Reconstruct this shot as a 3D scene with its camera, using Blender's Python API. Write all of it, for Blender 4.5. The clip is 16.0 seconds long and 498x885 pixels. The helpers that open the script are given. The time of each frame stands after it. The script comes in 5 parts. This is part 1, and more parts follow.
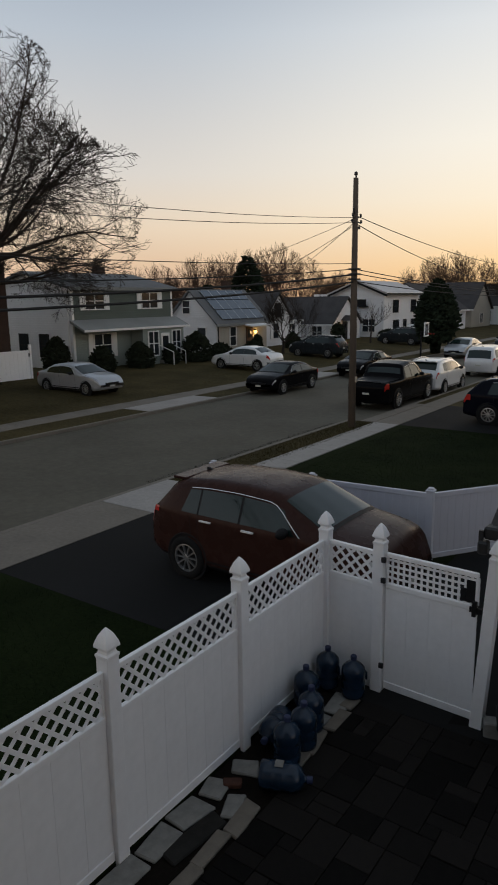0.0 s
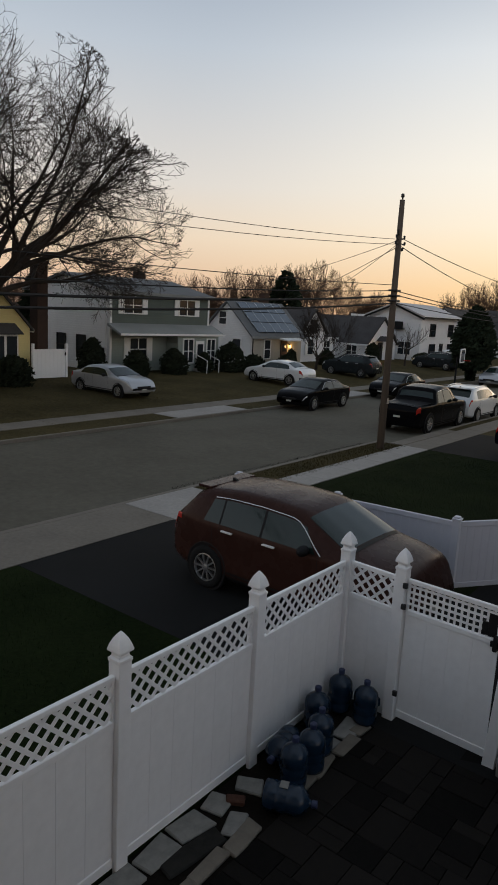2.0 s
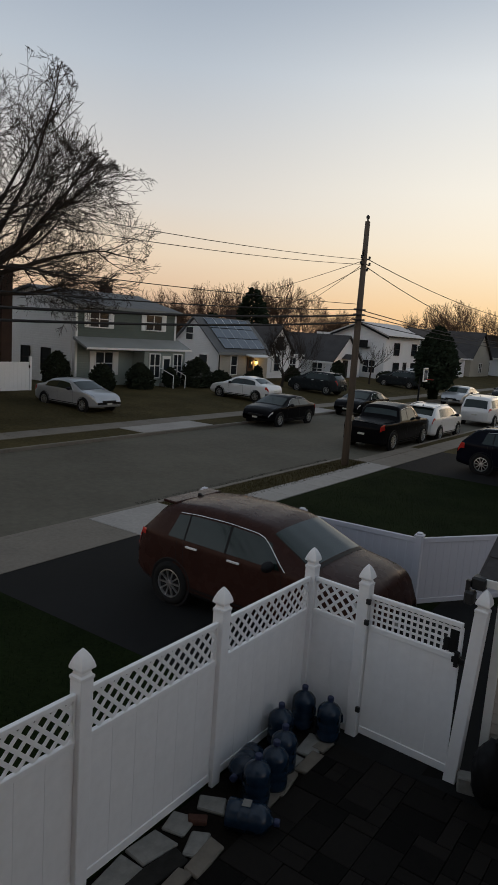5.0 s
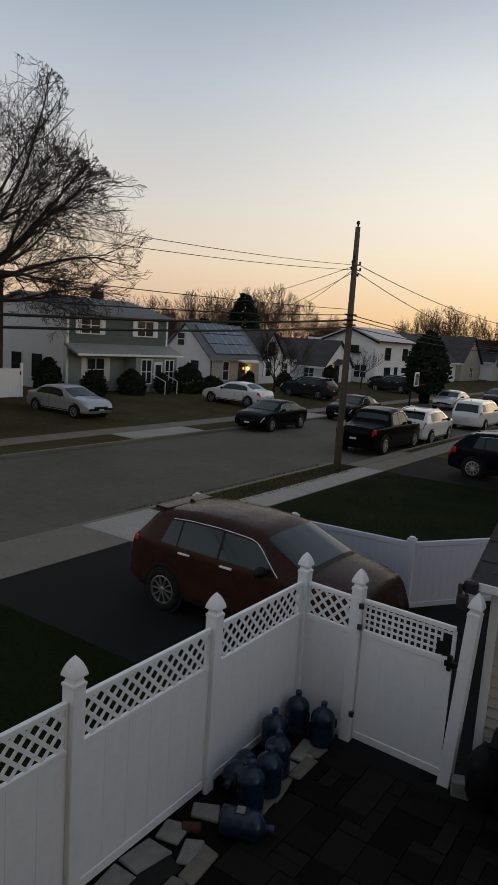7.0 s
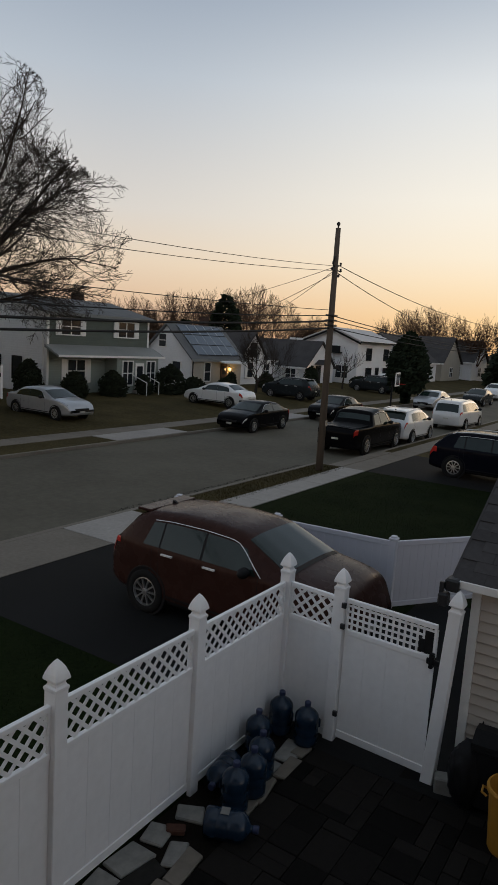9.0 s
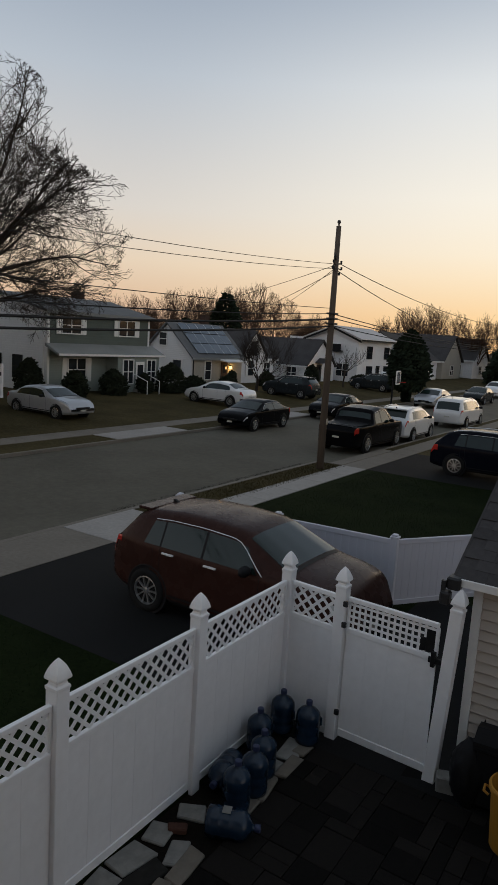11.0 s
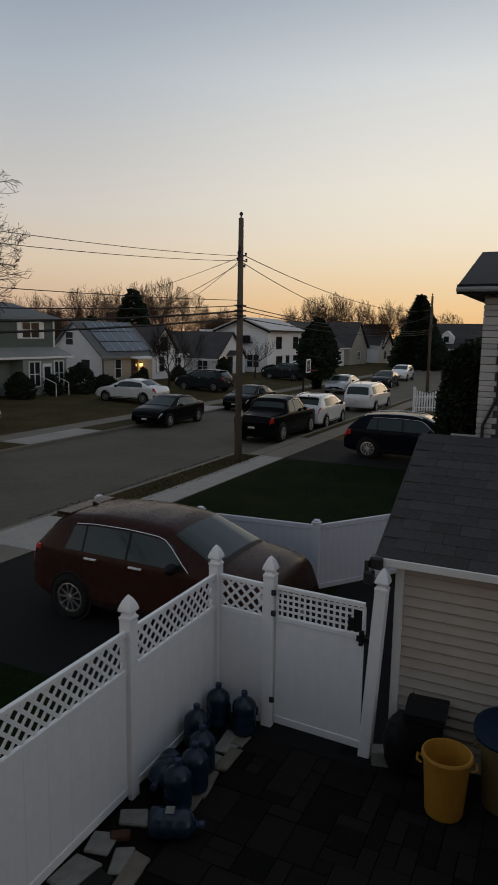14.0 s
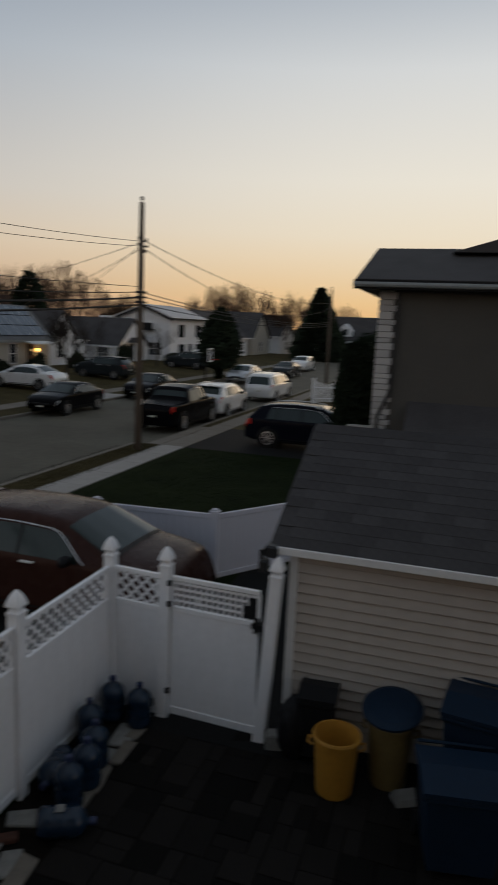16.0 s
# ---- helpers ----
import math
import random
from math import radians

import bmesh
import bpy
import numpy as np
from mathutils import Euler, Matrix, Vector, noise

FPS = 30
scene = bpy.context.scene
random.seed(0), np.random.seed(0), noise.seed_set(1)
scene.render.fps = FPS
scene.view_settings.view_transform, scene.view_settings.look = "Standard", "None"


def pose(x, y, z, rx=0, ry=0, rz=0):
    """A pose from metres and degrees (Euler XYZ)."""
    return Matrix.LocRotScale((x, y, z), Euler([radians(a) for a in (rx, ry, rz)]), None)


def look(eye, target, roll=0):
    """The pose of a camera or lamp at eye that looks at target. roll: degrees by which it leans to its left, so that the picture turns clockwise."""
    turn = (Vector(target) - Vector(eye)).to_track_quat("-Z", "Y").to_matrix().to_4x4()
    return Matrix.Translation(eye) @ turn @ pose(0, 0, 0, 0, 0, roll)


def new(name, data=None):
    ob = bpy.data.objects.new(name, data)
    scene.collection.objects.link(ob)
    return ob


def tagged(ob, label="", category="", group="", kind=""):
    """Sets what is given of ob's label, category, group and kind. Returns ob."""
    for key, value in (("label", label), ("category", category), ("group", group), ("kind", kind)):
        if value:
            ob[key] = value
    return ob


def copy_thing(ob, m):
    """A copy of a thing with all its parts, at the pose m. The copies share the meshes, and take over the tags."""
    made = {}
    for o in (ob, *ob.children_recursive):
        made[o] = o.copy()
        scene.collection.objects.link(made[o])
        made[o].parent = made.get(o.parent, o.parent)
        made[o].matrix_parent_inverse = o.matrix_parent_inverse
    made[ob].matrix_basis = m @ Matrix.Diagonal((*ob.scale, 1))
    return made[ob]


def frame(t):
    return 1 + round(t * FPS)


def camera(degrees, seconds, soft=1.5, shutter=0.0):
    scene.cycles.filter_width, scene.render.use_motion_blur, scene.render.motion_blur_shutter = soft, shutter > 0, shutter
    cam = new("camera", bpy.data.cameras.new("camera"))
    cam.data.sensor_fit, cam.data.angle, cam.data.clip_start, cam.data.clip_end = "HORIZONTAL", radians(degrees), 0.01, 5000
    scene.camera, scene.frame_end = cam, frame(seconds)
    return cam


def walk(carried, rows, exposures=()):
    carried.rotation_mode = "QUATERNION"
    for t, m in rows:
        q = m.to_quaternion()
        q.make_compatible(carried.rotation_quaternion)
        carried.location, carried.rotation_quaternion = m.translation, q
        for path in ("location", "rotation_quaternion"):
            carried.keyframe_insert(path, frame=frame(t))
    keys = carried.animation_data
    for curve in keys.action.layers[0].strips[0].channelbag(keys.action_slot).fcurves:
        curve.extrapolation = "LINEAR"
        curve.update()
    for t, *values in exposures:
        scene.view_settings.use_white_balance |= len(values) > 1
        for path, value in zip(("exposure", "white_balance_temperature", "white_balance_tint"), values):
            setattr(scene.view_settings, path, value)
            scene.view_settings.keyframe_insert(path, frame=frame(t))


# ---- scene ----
cam = camera(40.35, 16.0, soft=1.5, shutter=0.5)

PATH = [
    (0, (0.120, -0.188, 4.426), (-1.0090, 1.4110, 4.0161), -0.77),
    (0.5, (0.114, -0.183, 4.418), (-1.0655, 1.3865, 4.0374), -0.13),
    (1, (0.080, -0.186, 4.415), (-1.1275, 1.3598, 4.0246), 1.54),
    (1.5, (0.069, -0.176, 4.415), (-1.1622, 1.3509, 4.0229), 2.10),
    (2, (0.074, -0.173, 4.417), (-1.1222, 1.3850, 4.0427), 3.07),
    (2.5, (0.087, -0.174, 4.413), (-1.0934, 1.4030, 4.0690), 2.75),
    (3, (0.093, -0.182, 4.416), (-1.0626, 1.4175, 4.0934), 3.27),
    (3.5, (0.090, -0.185, 4.417), (-1.0463, 1.4264, 4.0817), 3.63),
    (4, (0.088, -0.191, 4.419), (-1.0432, 1.4259, 4.0940), 3.85),
    (6.5, (0.084, -0.192, 4.422), (-1.0250, 1.4414, 4.1034), 4.24),
    (7, (0.091, -0.192, 4.422), (-1.0153, 1.4463, 4.1166), 3.85),
    (7.5, (0.098, -0.189, 4.423), (-0.9957, 1.4597, 4.1285), 3.82),
    (8, (0.092, -0.194, 4.425), (-0.9865, 1.4662, 4.1423), 3.60),
    (8.5, (0.094, -0.190, 4.425), (-0.9669, 1.4805, 4.1338), 3.51),
    (9, (0.097, -0.191, 4.420), (-0.9664, 1.4759, 4.1207), 3.67),
    (11.5, (0.085, -0.182, 4.418), (-0.9803, 1.4826, 4.1108), 3.49),
    (12, (0.089, -0.183, 4.418), (-0.9695, 1.4847, 4.1067), 3.12),
    (12.5, (0.085, -0.185, 4.420), (-0.9602, 1.4927, 4.1126), 2.87),
    (13, (0.086, -0.189, 4.418), (-0.9377, 1.5049, 4.1292), 2.26),
    (13.5, (0.052, -0.193, 4.421), (-0.9649, 1.4990, 4.0989), 1.61),
    (14, (0.054, -0.176, 4.418), (-0.7935, 1.6083, 4.1054), 0.92),
    (14.5, (0.122, -0.165, 4.426), (-0.7132, 1.6224, 4.1005), 1.33),
    (15, (0.131, -0.155, 4.428), (-0.7441, 1.6095, 4.0829), 1.42),
    (15.5, (0.128, -0.113, 4.415), (-0.7324, 1.6575, 4.0629), 1.04),
    (16, (0.100, -0.119, 4.420), (-0.4783, 1.7661, 4.0840), 2.57),
]
walk(cam, [(t, look(eye, target, roll)) for t, eye, target, roll in PATH], exposures=[(0.0, 0.12), (1.5, 0.19), (2.5, 0.19), (4.0, 0.13), (12.5, 0.07), (14.0, -0.12), (16.0, -0.2)])

# world: dusk sky, sun just below the roofs down the street
world = bpy.data.worlds.new("world")
scene.world = world
world.use_nodes = True
wn, wl = world.node_tree.nodes, world.node_tree.links
wn.clear()
w_out = wn.new("ShaderNodeOutputWorld")
w_bg = wn.new("ShaderNodeBackground")
w_co = wn.new("ShaderNodeTexCoord")
w_sep = wn.new("ShaderNodeSeparateXYZ")
wl.new(w_co.outputs["Generated"], w_sep.inputs[0])


def ramp(nodes, stops):
    r = nodes.new("ShaderNodeValToRGB")
    e = r.color_ramp.elements
    while len(e) < len(stops):
        e.new(0.5)
    for el, (p, c) in zip(e, stops):
        el.position, el.color = p, (*c, 1)
    return r


# colour by height above the horizon: away from the sunset, and towards it
cool = ramp(wn, [(0.0, (0.58, 0.36, 0.26)), (0.05, (0.70, 0.50, 0.34)), (0.10, (0.75, 0.61, 0.46)), (0.17, (0.66, 0.62, 0.57)), (0.33, (0.45, 0.50, 0.56)), (0.46, (0.27, 0.33, 0.42)), (1.0, (0.25, 0.28, 0.31))])
warm = ramp(wn, [(0.0, (0.92, 0.52, 0.21)), (0.04, (0.97, 0.65, 0.32)), (0.08, (0.96, 0.74, 0.47)), (0.13, (0.96, 0.84, 0.65)), (0.20, (0.95, 0.89, 0.77)), (0.33, (0.80, 0.81, 0.80)), (0.46, (0.40, 0.47, 0.56)), (1.0, (0.25, 0.28, 0.31))])
wl.new(w_sep.outputs["Z"], cool.inputs[0])
wl.new(w_sep.outputs["Z"], warm.inputs[0])
w_dot = wn.new("ShaderNodeVectorMath")
w_dot.operation = "DOT_PRODUCT"
w_dot.inputs[1].default_value = (0.28, 0.96, 0.0)
wl.new(w_co.outputs["Generated"], w_dot.inputs[0])
w_rng = wn.new("ShaderNodeMapRange")
w_rng.interpolation_type = "SMOOTHSTEP"
w_rng.inputs["From Min"].default_value, w_rng.inputs["From Max"].default_value = 0.45, 1.0
wl.new(w_dot.outputs["Value"], w_rng.inputs["Value"])
w_mix = wn.new("ShaderNodeMix")
w_mix.data_type = "RGBA"
wl.new(w_rng.outputs[0], w_mix.inputs["Factor"])
wl.new(cool.outputs[0], w_mix.inputs["A"])
wl.new(warm.outputs[0], w_mix.inputs["B"])
wl.new(w_mix.outputs["Result"], w_bg.inputs["Color"])
# the unseen eastern sky is brightened a little, as added fill on the house fronts
w_east = wn.new("ShaderNodeMapRange")
w_east.inputs["From Min"].default_value, w_east.inputs["From Max"].default_value = -0.6, 0.45
w_east.inputs["To Min"].default_value, w_east.inputs["To Max"].default_value = 1.1, 1.0
wl.new(w_dot.outputs["Value"], w_east.inputs["Value"])
wl.new(w_east.outputs[0], w_bg.inputs["Strength"])
wl.new(w_bg.outputs[0], w_out.inputs[0])

# the last glow over the street's end: very soft and low
glow = new("sun", bpy.data.lights.new("sun", "SUN"))
glow.data.energy, glow.data.angle, glow.data.color = 0.25, radians(25), (1.0, 0.72, 0.45)
glow.matrix_world = look((0, 0, 30), (-2.5, -30, 25.5))

# ---------- materials ----------


def mat(name, base, rough=0.7, vary=0.15, scale=6.0, bump=0.0, bump_scale=60.0, metal=0.0, island=0.0, spec=0.5, second=None, stretch=(1, 1, 1), coat=0.0, wave=None):
    """A surface with two scales of variation; second: a colour that shows in patches; wave: (axis, pieces a metre, depth) for laps."""
    m = bpy.data.materials.new(name)
    m.use_nodes = True
    n, l = m.node_tree.nodes, m.node_tree.links
    b = n["Principled BSDF"]
    b.inputs["Roughness"].default_value, b.inputs["Metallic"].default_value = rough, metal
    b.inputs["Specular IOR Level"].default_value = spec
    b.inputs["Coat Weight"].default_value = coat
    co = n.new("ShaderNodeTexCoord")
    mp = n.new("ShaderNodeMapping")
    mp.inputs["Scale"].default_value = stretch
    l.new(co.outputs["Object"], mp.inputs[0])
    big, fine = n.new("ShaderNodeTexNoise"), n.new("ShaderNodeTexNoise")
    big.inputs["Scale"].default_value, fine.inputs["Scale"].default_value = scale * 0.18, scale * 3
    big.inputs["Detail"].default_value = 6
    fine.inputs["Detail"].default_value = 4
    l.new(mp.outputs[0], big.inputs["Vector"])
    l.new(mp.outputs[0], fine.inputs["Vector"])
    add = n.new("ShaderNodeMath")
    l.new(big.outputs["Fac"], add.inputs[0])
    l.new(fine.outputs["Fac"], add.inputs[1])
    last = add
    if island:
        oi = n.new("ShaderNodeObjectInfo")
        ge = n.new("ShaderNodeNewGeometry")
        s = n.new("ShaderNodeMath")
        l.new(oi.outputs["Random"], s.inputs[0])
        l.new(ge.outputs["Random Per Island"], s.inputs[1])
        fr = n.new("ShaderNodeMath")
        fr.operation = "FRACT"
        l.new(s.outputs[0], fr.inputs[0])
        mu = n.new("ShaderNodeMath")
        mu.operation = "MULTIPLY_ADD"
        l.new(fr.outputs[0], mu.inputs[0])
        mu.inputs[1].default_value = island
        l.new(add.outputs[0], mu.inputs[2])
        last = mu
    rng = n.new("ShaderNodeMapRange")
    rng.inputs["From Min"].default_value, rng.inputs["From Max"].default_value = 0.6, 1.4 + island
    l.new(last.outputs[0], rng.inputs["Value"])
    lo = [max(0, c * (1 - vary)) for c in base]
    hi = second or [min(1, c * (1 + vary)) for c in base]
    rp = ramp(n, [(0.0, lo), (1.0, hi)])
    l.new(rng.outputs[0], rp.inputs[0])
    l.new(rp.outputs[0], b.inputs["Base Color"])
    rr = n.new("ShaderNodeMapRange")
    rr.inputs["To Min"].default_value, rr.inputs["To Max"].default_value = max(0, rough - 0.08), min(1, rough + 0.1)
    l.new(fine.outputs["Fac"], rr.inputs["Value"])
    l.new(rr.outputs[0], b.inputs["Roughness"])
    prev = None
    if wave:
        axis, per, depth = wave
        wv = n.new("ShaderNodeTexWave")
        wv.wave_type, wv.bands_direction, wv.wave_profile = "BANDS", axis, "SAW"
        wv.inputs["Scale"].default_value = per * 0.31416
        l.new(co.outputs["Object"], wv.inputs["Vector"])
        bp = n.new("ShaderNodeBump")
        bp.inputs["Strength"].default_value, bp.inputs["Distance"].default_value = 0.8, depth
        l.new(wv.outputs["Fac"], bp.inputs["Height"])
        prev = bp
    if bump:
        bn = n.new("ShaderNodeTexNoise")
        bn.inputs["Scale"].default_value, bn.inputs["Detail"].default_value = bump_scale, 5
        l.new(mp.outputs[0], bn.inputs["Vector"])
        bp = n.new("ShaderNodeBump")
        bp.inputs["Strength"].default_value, bp.inputs["Distance"].default_value = 0.6, bump
        l.new(bn.outputs["Fac"], bp.inputs["Height"])
        if prev:
            l.new(prev.outputs[0], bp.inputs["Normal"])
        prev = bp
    if prev:
        l.new(prev.outputs[0], b.inputs["Normal"])
    return m


def glowing(name, colour, strength):
    m = bpy.data.materials.new(name)
    m.use_nodes = True
    b = m.node_tree.nodes["Principled BSDF"]
    b.inputs["Base Color"].default_value = (*colour, 1)
    b.inputs["Emission Color"].default_value = (*colour, 1)
    b.inputs["Emission Strength"].default_value = strength
    return m


ASPHALT = mat("asphalt", (0.098, 0.089, 0.069), 0.85, 0.3, 2, 0.004, 90, spec=0.2)
DRIVE = mat("driveway_asphalt", (0.013, 0.013, 0.013), 0.85, 0.3, 3, 0.004, 80, spec=0.1)
CONCRETE = mat("concrete", (0.30, 0.28, 0.26), 0.85, 0.2, 4, 0.003, 70)
CONCRETE_OLD = mat("old_concrete", (0.16, 0.14, 0.115), 0.9, 0.25, 4, 0.004, 60)
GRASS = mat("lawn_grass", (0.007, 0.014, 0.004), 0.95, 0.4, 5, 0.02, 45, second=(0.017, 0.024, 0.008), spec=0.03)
GRASS_DRY = mat("dry_winter_grass", (0.045, 0.040, 0.017), 0.95, 0.4, 2.5, 0.02, 40, second=(0.092, 0.072, 0.033), spec=0.05)
SOIL = mat("soil", (0.012, 0.010, 0.008), 0.95, 0.4, 8, 0.02, 30, spec=0.04)
VINYL = mat("white_vinyl", (0.84, 0.84, 0.85), 0.42, 0.05, 4, 0.0006, 12)
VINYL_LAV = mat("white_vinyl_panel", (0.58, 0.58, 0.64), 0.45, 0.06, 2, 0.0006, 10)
SIDING = mat("cream_siding", (0.42, 0.37, 0.32), 0.55, 0.10, 4, 0.001, 40, stretch=(0.4, 1, 1))
TRIM = mat("white_trim", (0.75, 0.74, 0.72), 0.5, 0.06, 5)
SHINGLE = mat("roof_shingle", (0.062, 0.058, 0.058), 0.9, 0.35, 5, 0.003, 120, island=0.5, spec=0.1)
ROOF = mat("dark_roof", (0.06, 0.056, 0.056), 0.9, 0.25, 6, 0.006, 30, wave=("X", 5, 0.02), spec=0.2)
ROOF_GREY = mat("grey_roof", (0.12, 0.125, 0.13), 0.85, 0.2, 6, 0.006, 30, spec=0.3)
ROOF_PENT = mat("pent_roof", (0.22, 0.23, 0.225), 0.7, 0.15, 4, 0.004, 30, spec=0.3)
# pale base carries the sky's reflection on the low roof slopes
ROOF_SKY_SHEEN = mat("sky_sheen_roof", (0.42, 0.40, 0.40), 0.5, 0.15, 4, 0.004, 30, spec=0.5)
WALL_WHITE = mat("white_siding", (0.78, 0.78, 0.79), 0.6, 0.08, 3, wave=("Z", 7, 0.02))
WALL_GREEN = mat("dark_green_shingle", (0.095, 0.118, 0.102), 0.7, 0.15, 5, 0.004, 30, wave=("Z", 6, 0.02))
WALL_SAGE = mat("sage_siding", (0.25, 0.285, 0.26), 0.65, 0.10, 4, wave=("Z", 7, 0.02))
WALL_BEIGE = mat("beige_siding", (0.42, 0.39, 0.33), 0.65, 0.10, 4, wave=("Z", 8, 0.02))
WALL_YELLOW = mat("yellow_siding", (0.80, 0.66, 0.30), 0.65, 0.08, 4, wave=("Z", 8, 0.02))
WALL_DARK = mat("dark_stucco", (0.07, 0.064, 0.055), 0.85, 0.15, 4, 0.004, 50)
STONE = mat("pale_stone", (0.40, 0.38, 0.36), 0.85, 0.25, 6, 0.006, 30, island=0.8)
BRICK = mat("dark_brick", (0.06, 0.038, 0.03), 0.9, 0.3, 8, 0.004, 30, spec=0.2)
GLASS = mat("window_glass", (0.02, 0.024, 0.028), 0.06, 0.2, 2, spec=0.35)
CARGLASS = mat("car_glass", (0.012, 0.022, 0.019), 0.04, 0.2, 2, spec=0.42)
SOLAR = mat("solar_glass", (0.05, 0.07, 0.10), 0.22, 0.15, 2, spec=0.7)
BARK = mat("bark", (0.045, 0.036, 0.03), 0.95, 0.3, 10, 0.01, 30, spec=0.15)
# the sunset's orange backlight on the distant twigs is put into this warmer brown
BARK_BACKLIT = mat("backlit_twigs", (0.10, 0.062, 0.042), 0.95, 0.3, 3, spec=0.1)
POLE_WOOD = mat("pole_wood", (0.10, 0.075, 0.055), 0.9, 0.3, 6, 0.006, 30, stretch=(1, 1, 0.1))
EVERGREEN = mat("evergreen", (0.018, 0.026, 0.014), 0.9, 0.5, 4, 0.02, 30, spec=0.15, island=0.6)
HEDGE = mat("hedge_leaves", (0.022, 0.028, 0.016), 0.9, 0.5, 5, 0.02, 30, spec=0.15, island=0.6)
BLACK = mat("black_plastic", (0.012, 0.012, 0.013), 0.55, 0.3, 8, spec=0.15)
RUBBER = mat("tyre_rubber", (0.014, 0.014, 0.014), 0.85, 0.3, 8, spec=0.12)
ALLOY = mat("alloy", (0.55, 0.56, 0.58), 0.3, 0.1, 8, metal=0.9)
CHROME = mat("chrome", (0.78, 0.78, 0.78), 0.3, 0.05, 8, metal=0.5)
CABLE = mat("cable", (0.012, 0.012, 0.012), 0.8, 0.2, 8)
METAL = mat("dark_metal", (0.03, 0.03, 0.032), 0.5, 0.2, 8, metal=0.5)
RED_PAINT = mat("red_car_paint", (0.040, 0.018, 0.014), 0.26, 0.12, 1.5, metal=0.05, spec=0.08)
WHITE_PAINT = mat("white_car_paint", (0.72, 0.72, 0.72), 0.3, 0.06, 1.5, coat=0.8)
SILVER_PAINT = mat("silver_car_paint", (0.40, 0.41, 0.43), 0.3, 0.08, 1.5, metal=0.4, coat=0.8)
BLACK_PAINT = mat("black_car_paint", (0.005, 0.005, 0.006), 0.14, 0.2, 1.5, spec=0.05)
BLUE_PAINT = mat("dark_blue_car_paint", (0.005, 0.006, 0.011), 0.14, 0.2, 1.5, spec=0.06)
GREY_PAINT = mat("grey_car_paint", (0.022, 0.026, 0.028), 0.25, 0.15, 1.5, spec=0.12)
TAIL = mat("tail_lens", (0.45, 0.02, 0.015), 0.2, 0.1, 8)
HEAD = mat("head_lens", (0.6, 0.6, 0.6), 0.1, 0.1, 8)
PLATE = mat("plate", (0.5, 0.5, 0.45), 0.5, 0.1, 8)
YELLOW = mat("yellow_plastic", (0.44, 0.21, 0.025), 0.55, 0.15, 6, 0.001, 20)
TAN_PLASTIC = mat("tan_plastic", (0.16, 0.11, 0.035), 0.6, 0.2, 6)
BLUE_PLASTIC = mat("blue_plastic", (0.008, 0.02, 0.04), 0.55, 0.25, 6, spec=0.15)
JUG = mat("blue_water_jug", (0.009, 0.023, 0.046), 0.2, 0.3, 6, spec=0.4)
CAPBLUE = mat("jug_cap", (0.02, 0.03, 0.08), 0.5, 0.2, 8)
RED_BRICK = mat("red_brick", (0.075, 0.036, 0.026), 0.9, 0.3, 8, 0.004, 40, spec=0.2)
CONCRETE_DARK = mat("dark_slab", (0.025, 0.024, 0.022), 0.9, 0.3, 6, 0.004, 40, spec=0.1)
MARBLE = mat("pale_slab", (0.21, 0.205, 0.19), 0.8, 0.3, 5, 0.004, 25)
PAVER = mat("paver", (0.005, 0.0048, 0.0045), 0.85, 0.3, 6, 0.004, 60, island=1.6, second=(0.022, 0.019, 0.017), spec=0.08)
LAMP_GLOW = glowing("lamp_glow", (1.0, 0.55, 0.12), 5.0)

# ---------- mesh helpers ----------


def part(name, bm, material, parent=None, label="", smooth=False):
    me = bpy.data.meshes.new(name)
    bm.normal_update()
    bm.to_mesh(me)
    bm.free()
    me.materials.append(material)
    if smooth:
        for p in me.polygons:
            p.use_smooth = True
    ob = new(name, me)
    if parent:
        ob.parent = parent
    if label:
        ob["label"] = label
    return ob


def share(name, me, m, parent):
    ob = new(name, me)
    ob.parent = parent
    ob.matrix_basis = m
    return ob


def mesh_of(bm, material, name="piece"):
    me = bpy.data.meshes.new(name)
    bm.normal_update()
    bm.to_mesh(me)
    bm.free()
    me.materials.append(material)
    return me


def thing(name, x, y, z, turn=0, label="", category="", group="", kind=""):
    ob = new(name)
    ob.empty_display_size = 0.2
    ob.matrix_basis = pose(x, y, z, 0, 0, turn)
    return tagged(ob, label, category, group, kind)


def box(bm, x0, x1, y0, y1, z0, z1, bev=0.0, m=None):
    r = bmesh.ops.create_cube(bm, size=1.0)
    t = Matrix.Translation(((x0 + x1) / 2, (y0 + y1) / 2, (z0 + z1) / 2)) @ Matrix.Diagonal((abs(x1 - x0), abs(y1 - y0), abs(z1 - z0), 1))
    bmesh.ops.transform(bm, matrix=(m @ t) if m else t, verts=r["verts"])
    if bev:
        ed = list({e for v in r["verts"] for e in v.link_edges})
        bmesh.ops.bevel(bm, geom=ed, offset=bev, segments=1, affect="EDGES")
    return bm


def boxed(x0, x1, y0, y1, z0, z1, bev=0.0):
    return box(bmesh.new(), x0, x1, y0, y1, z0, z1, bev)


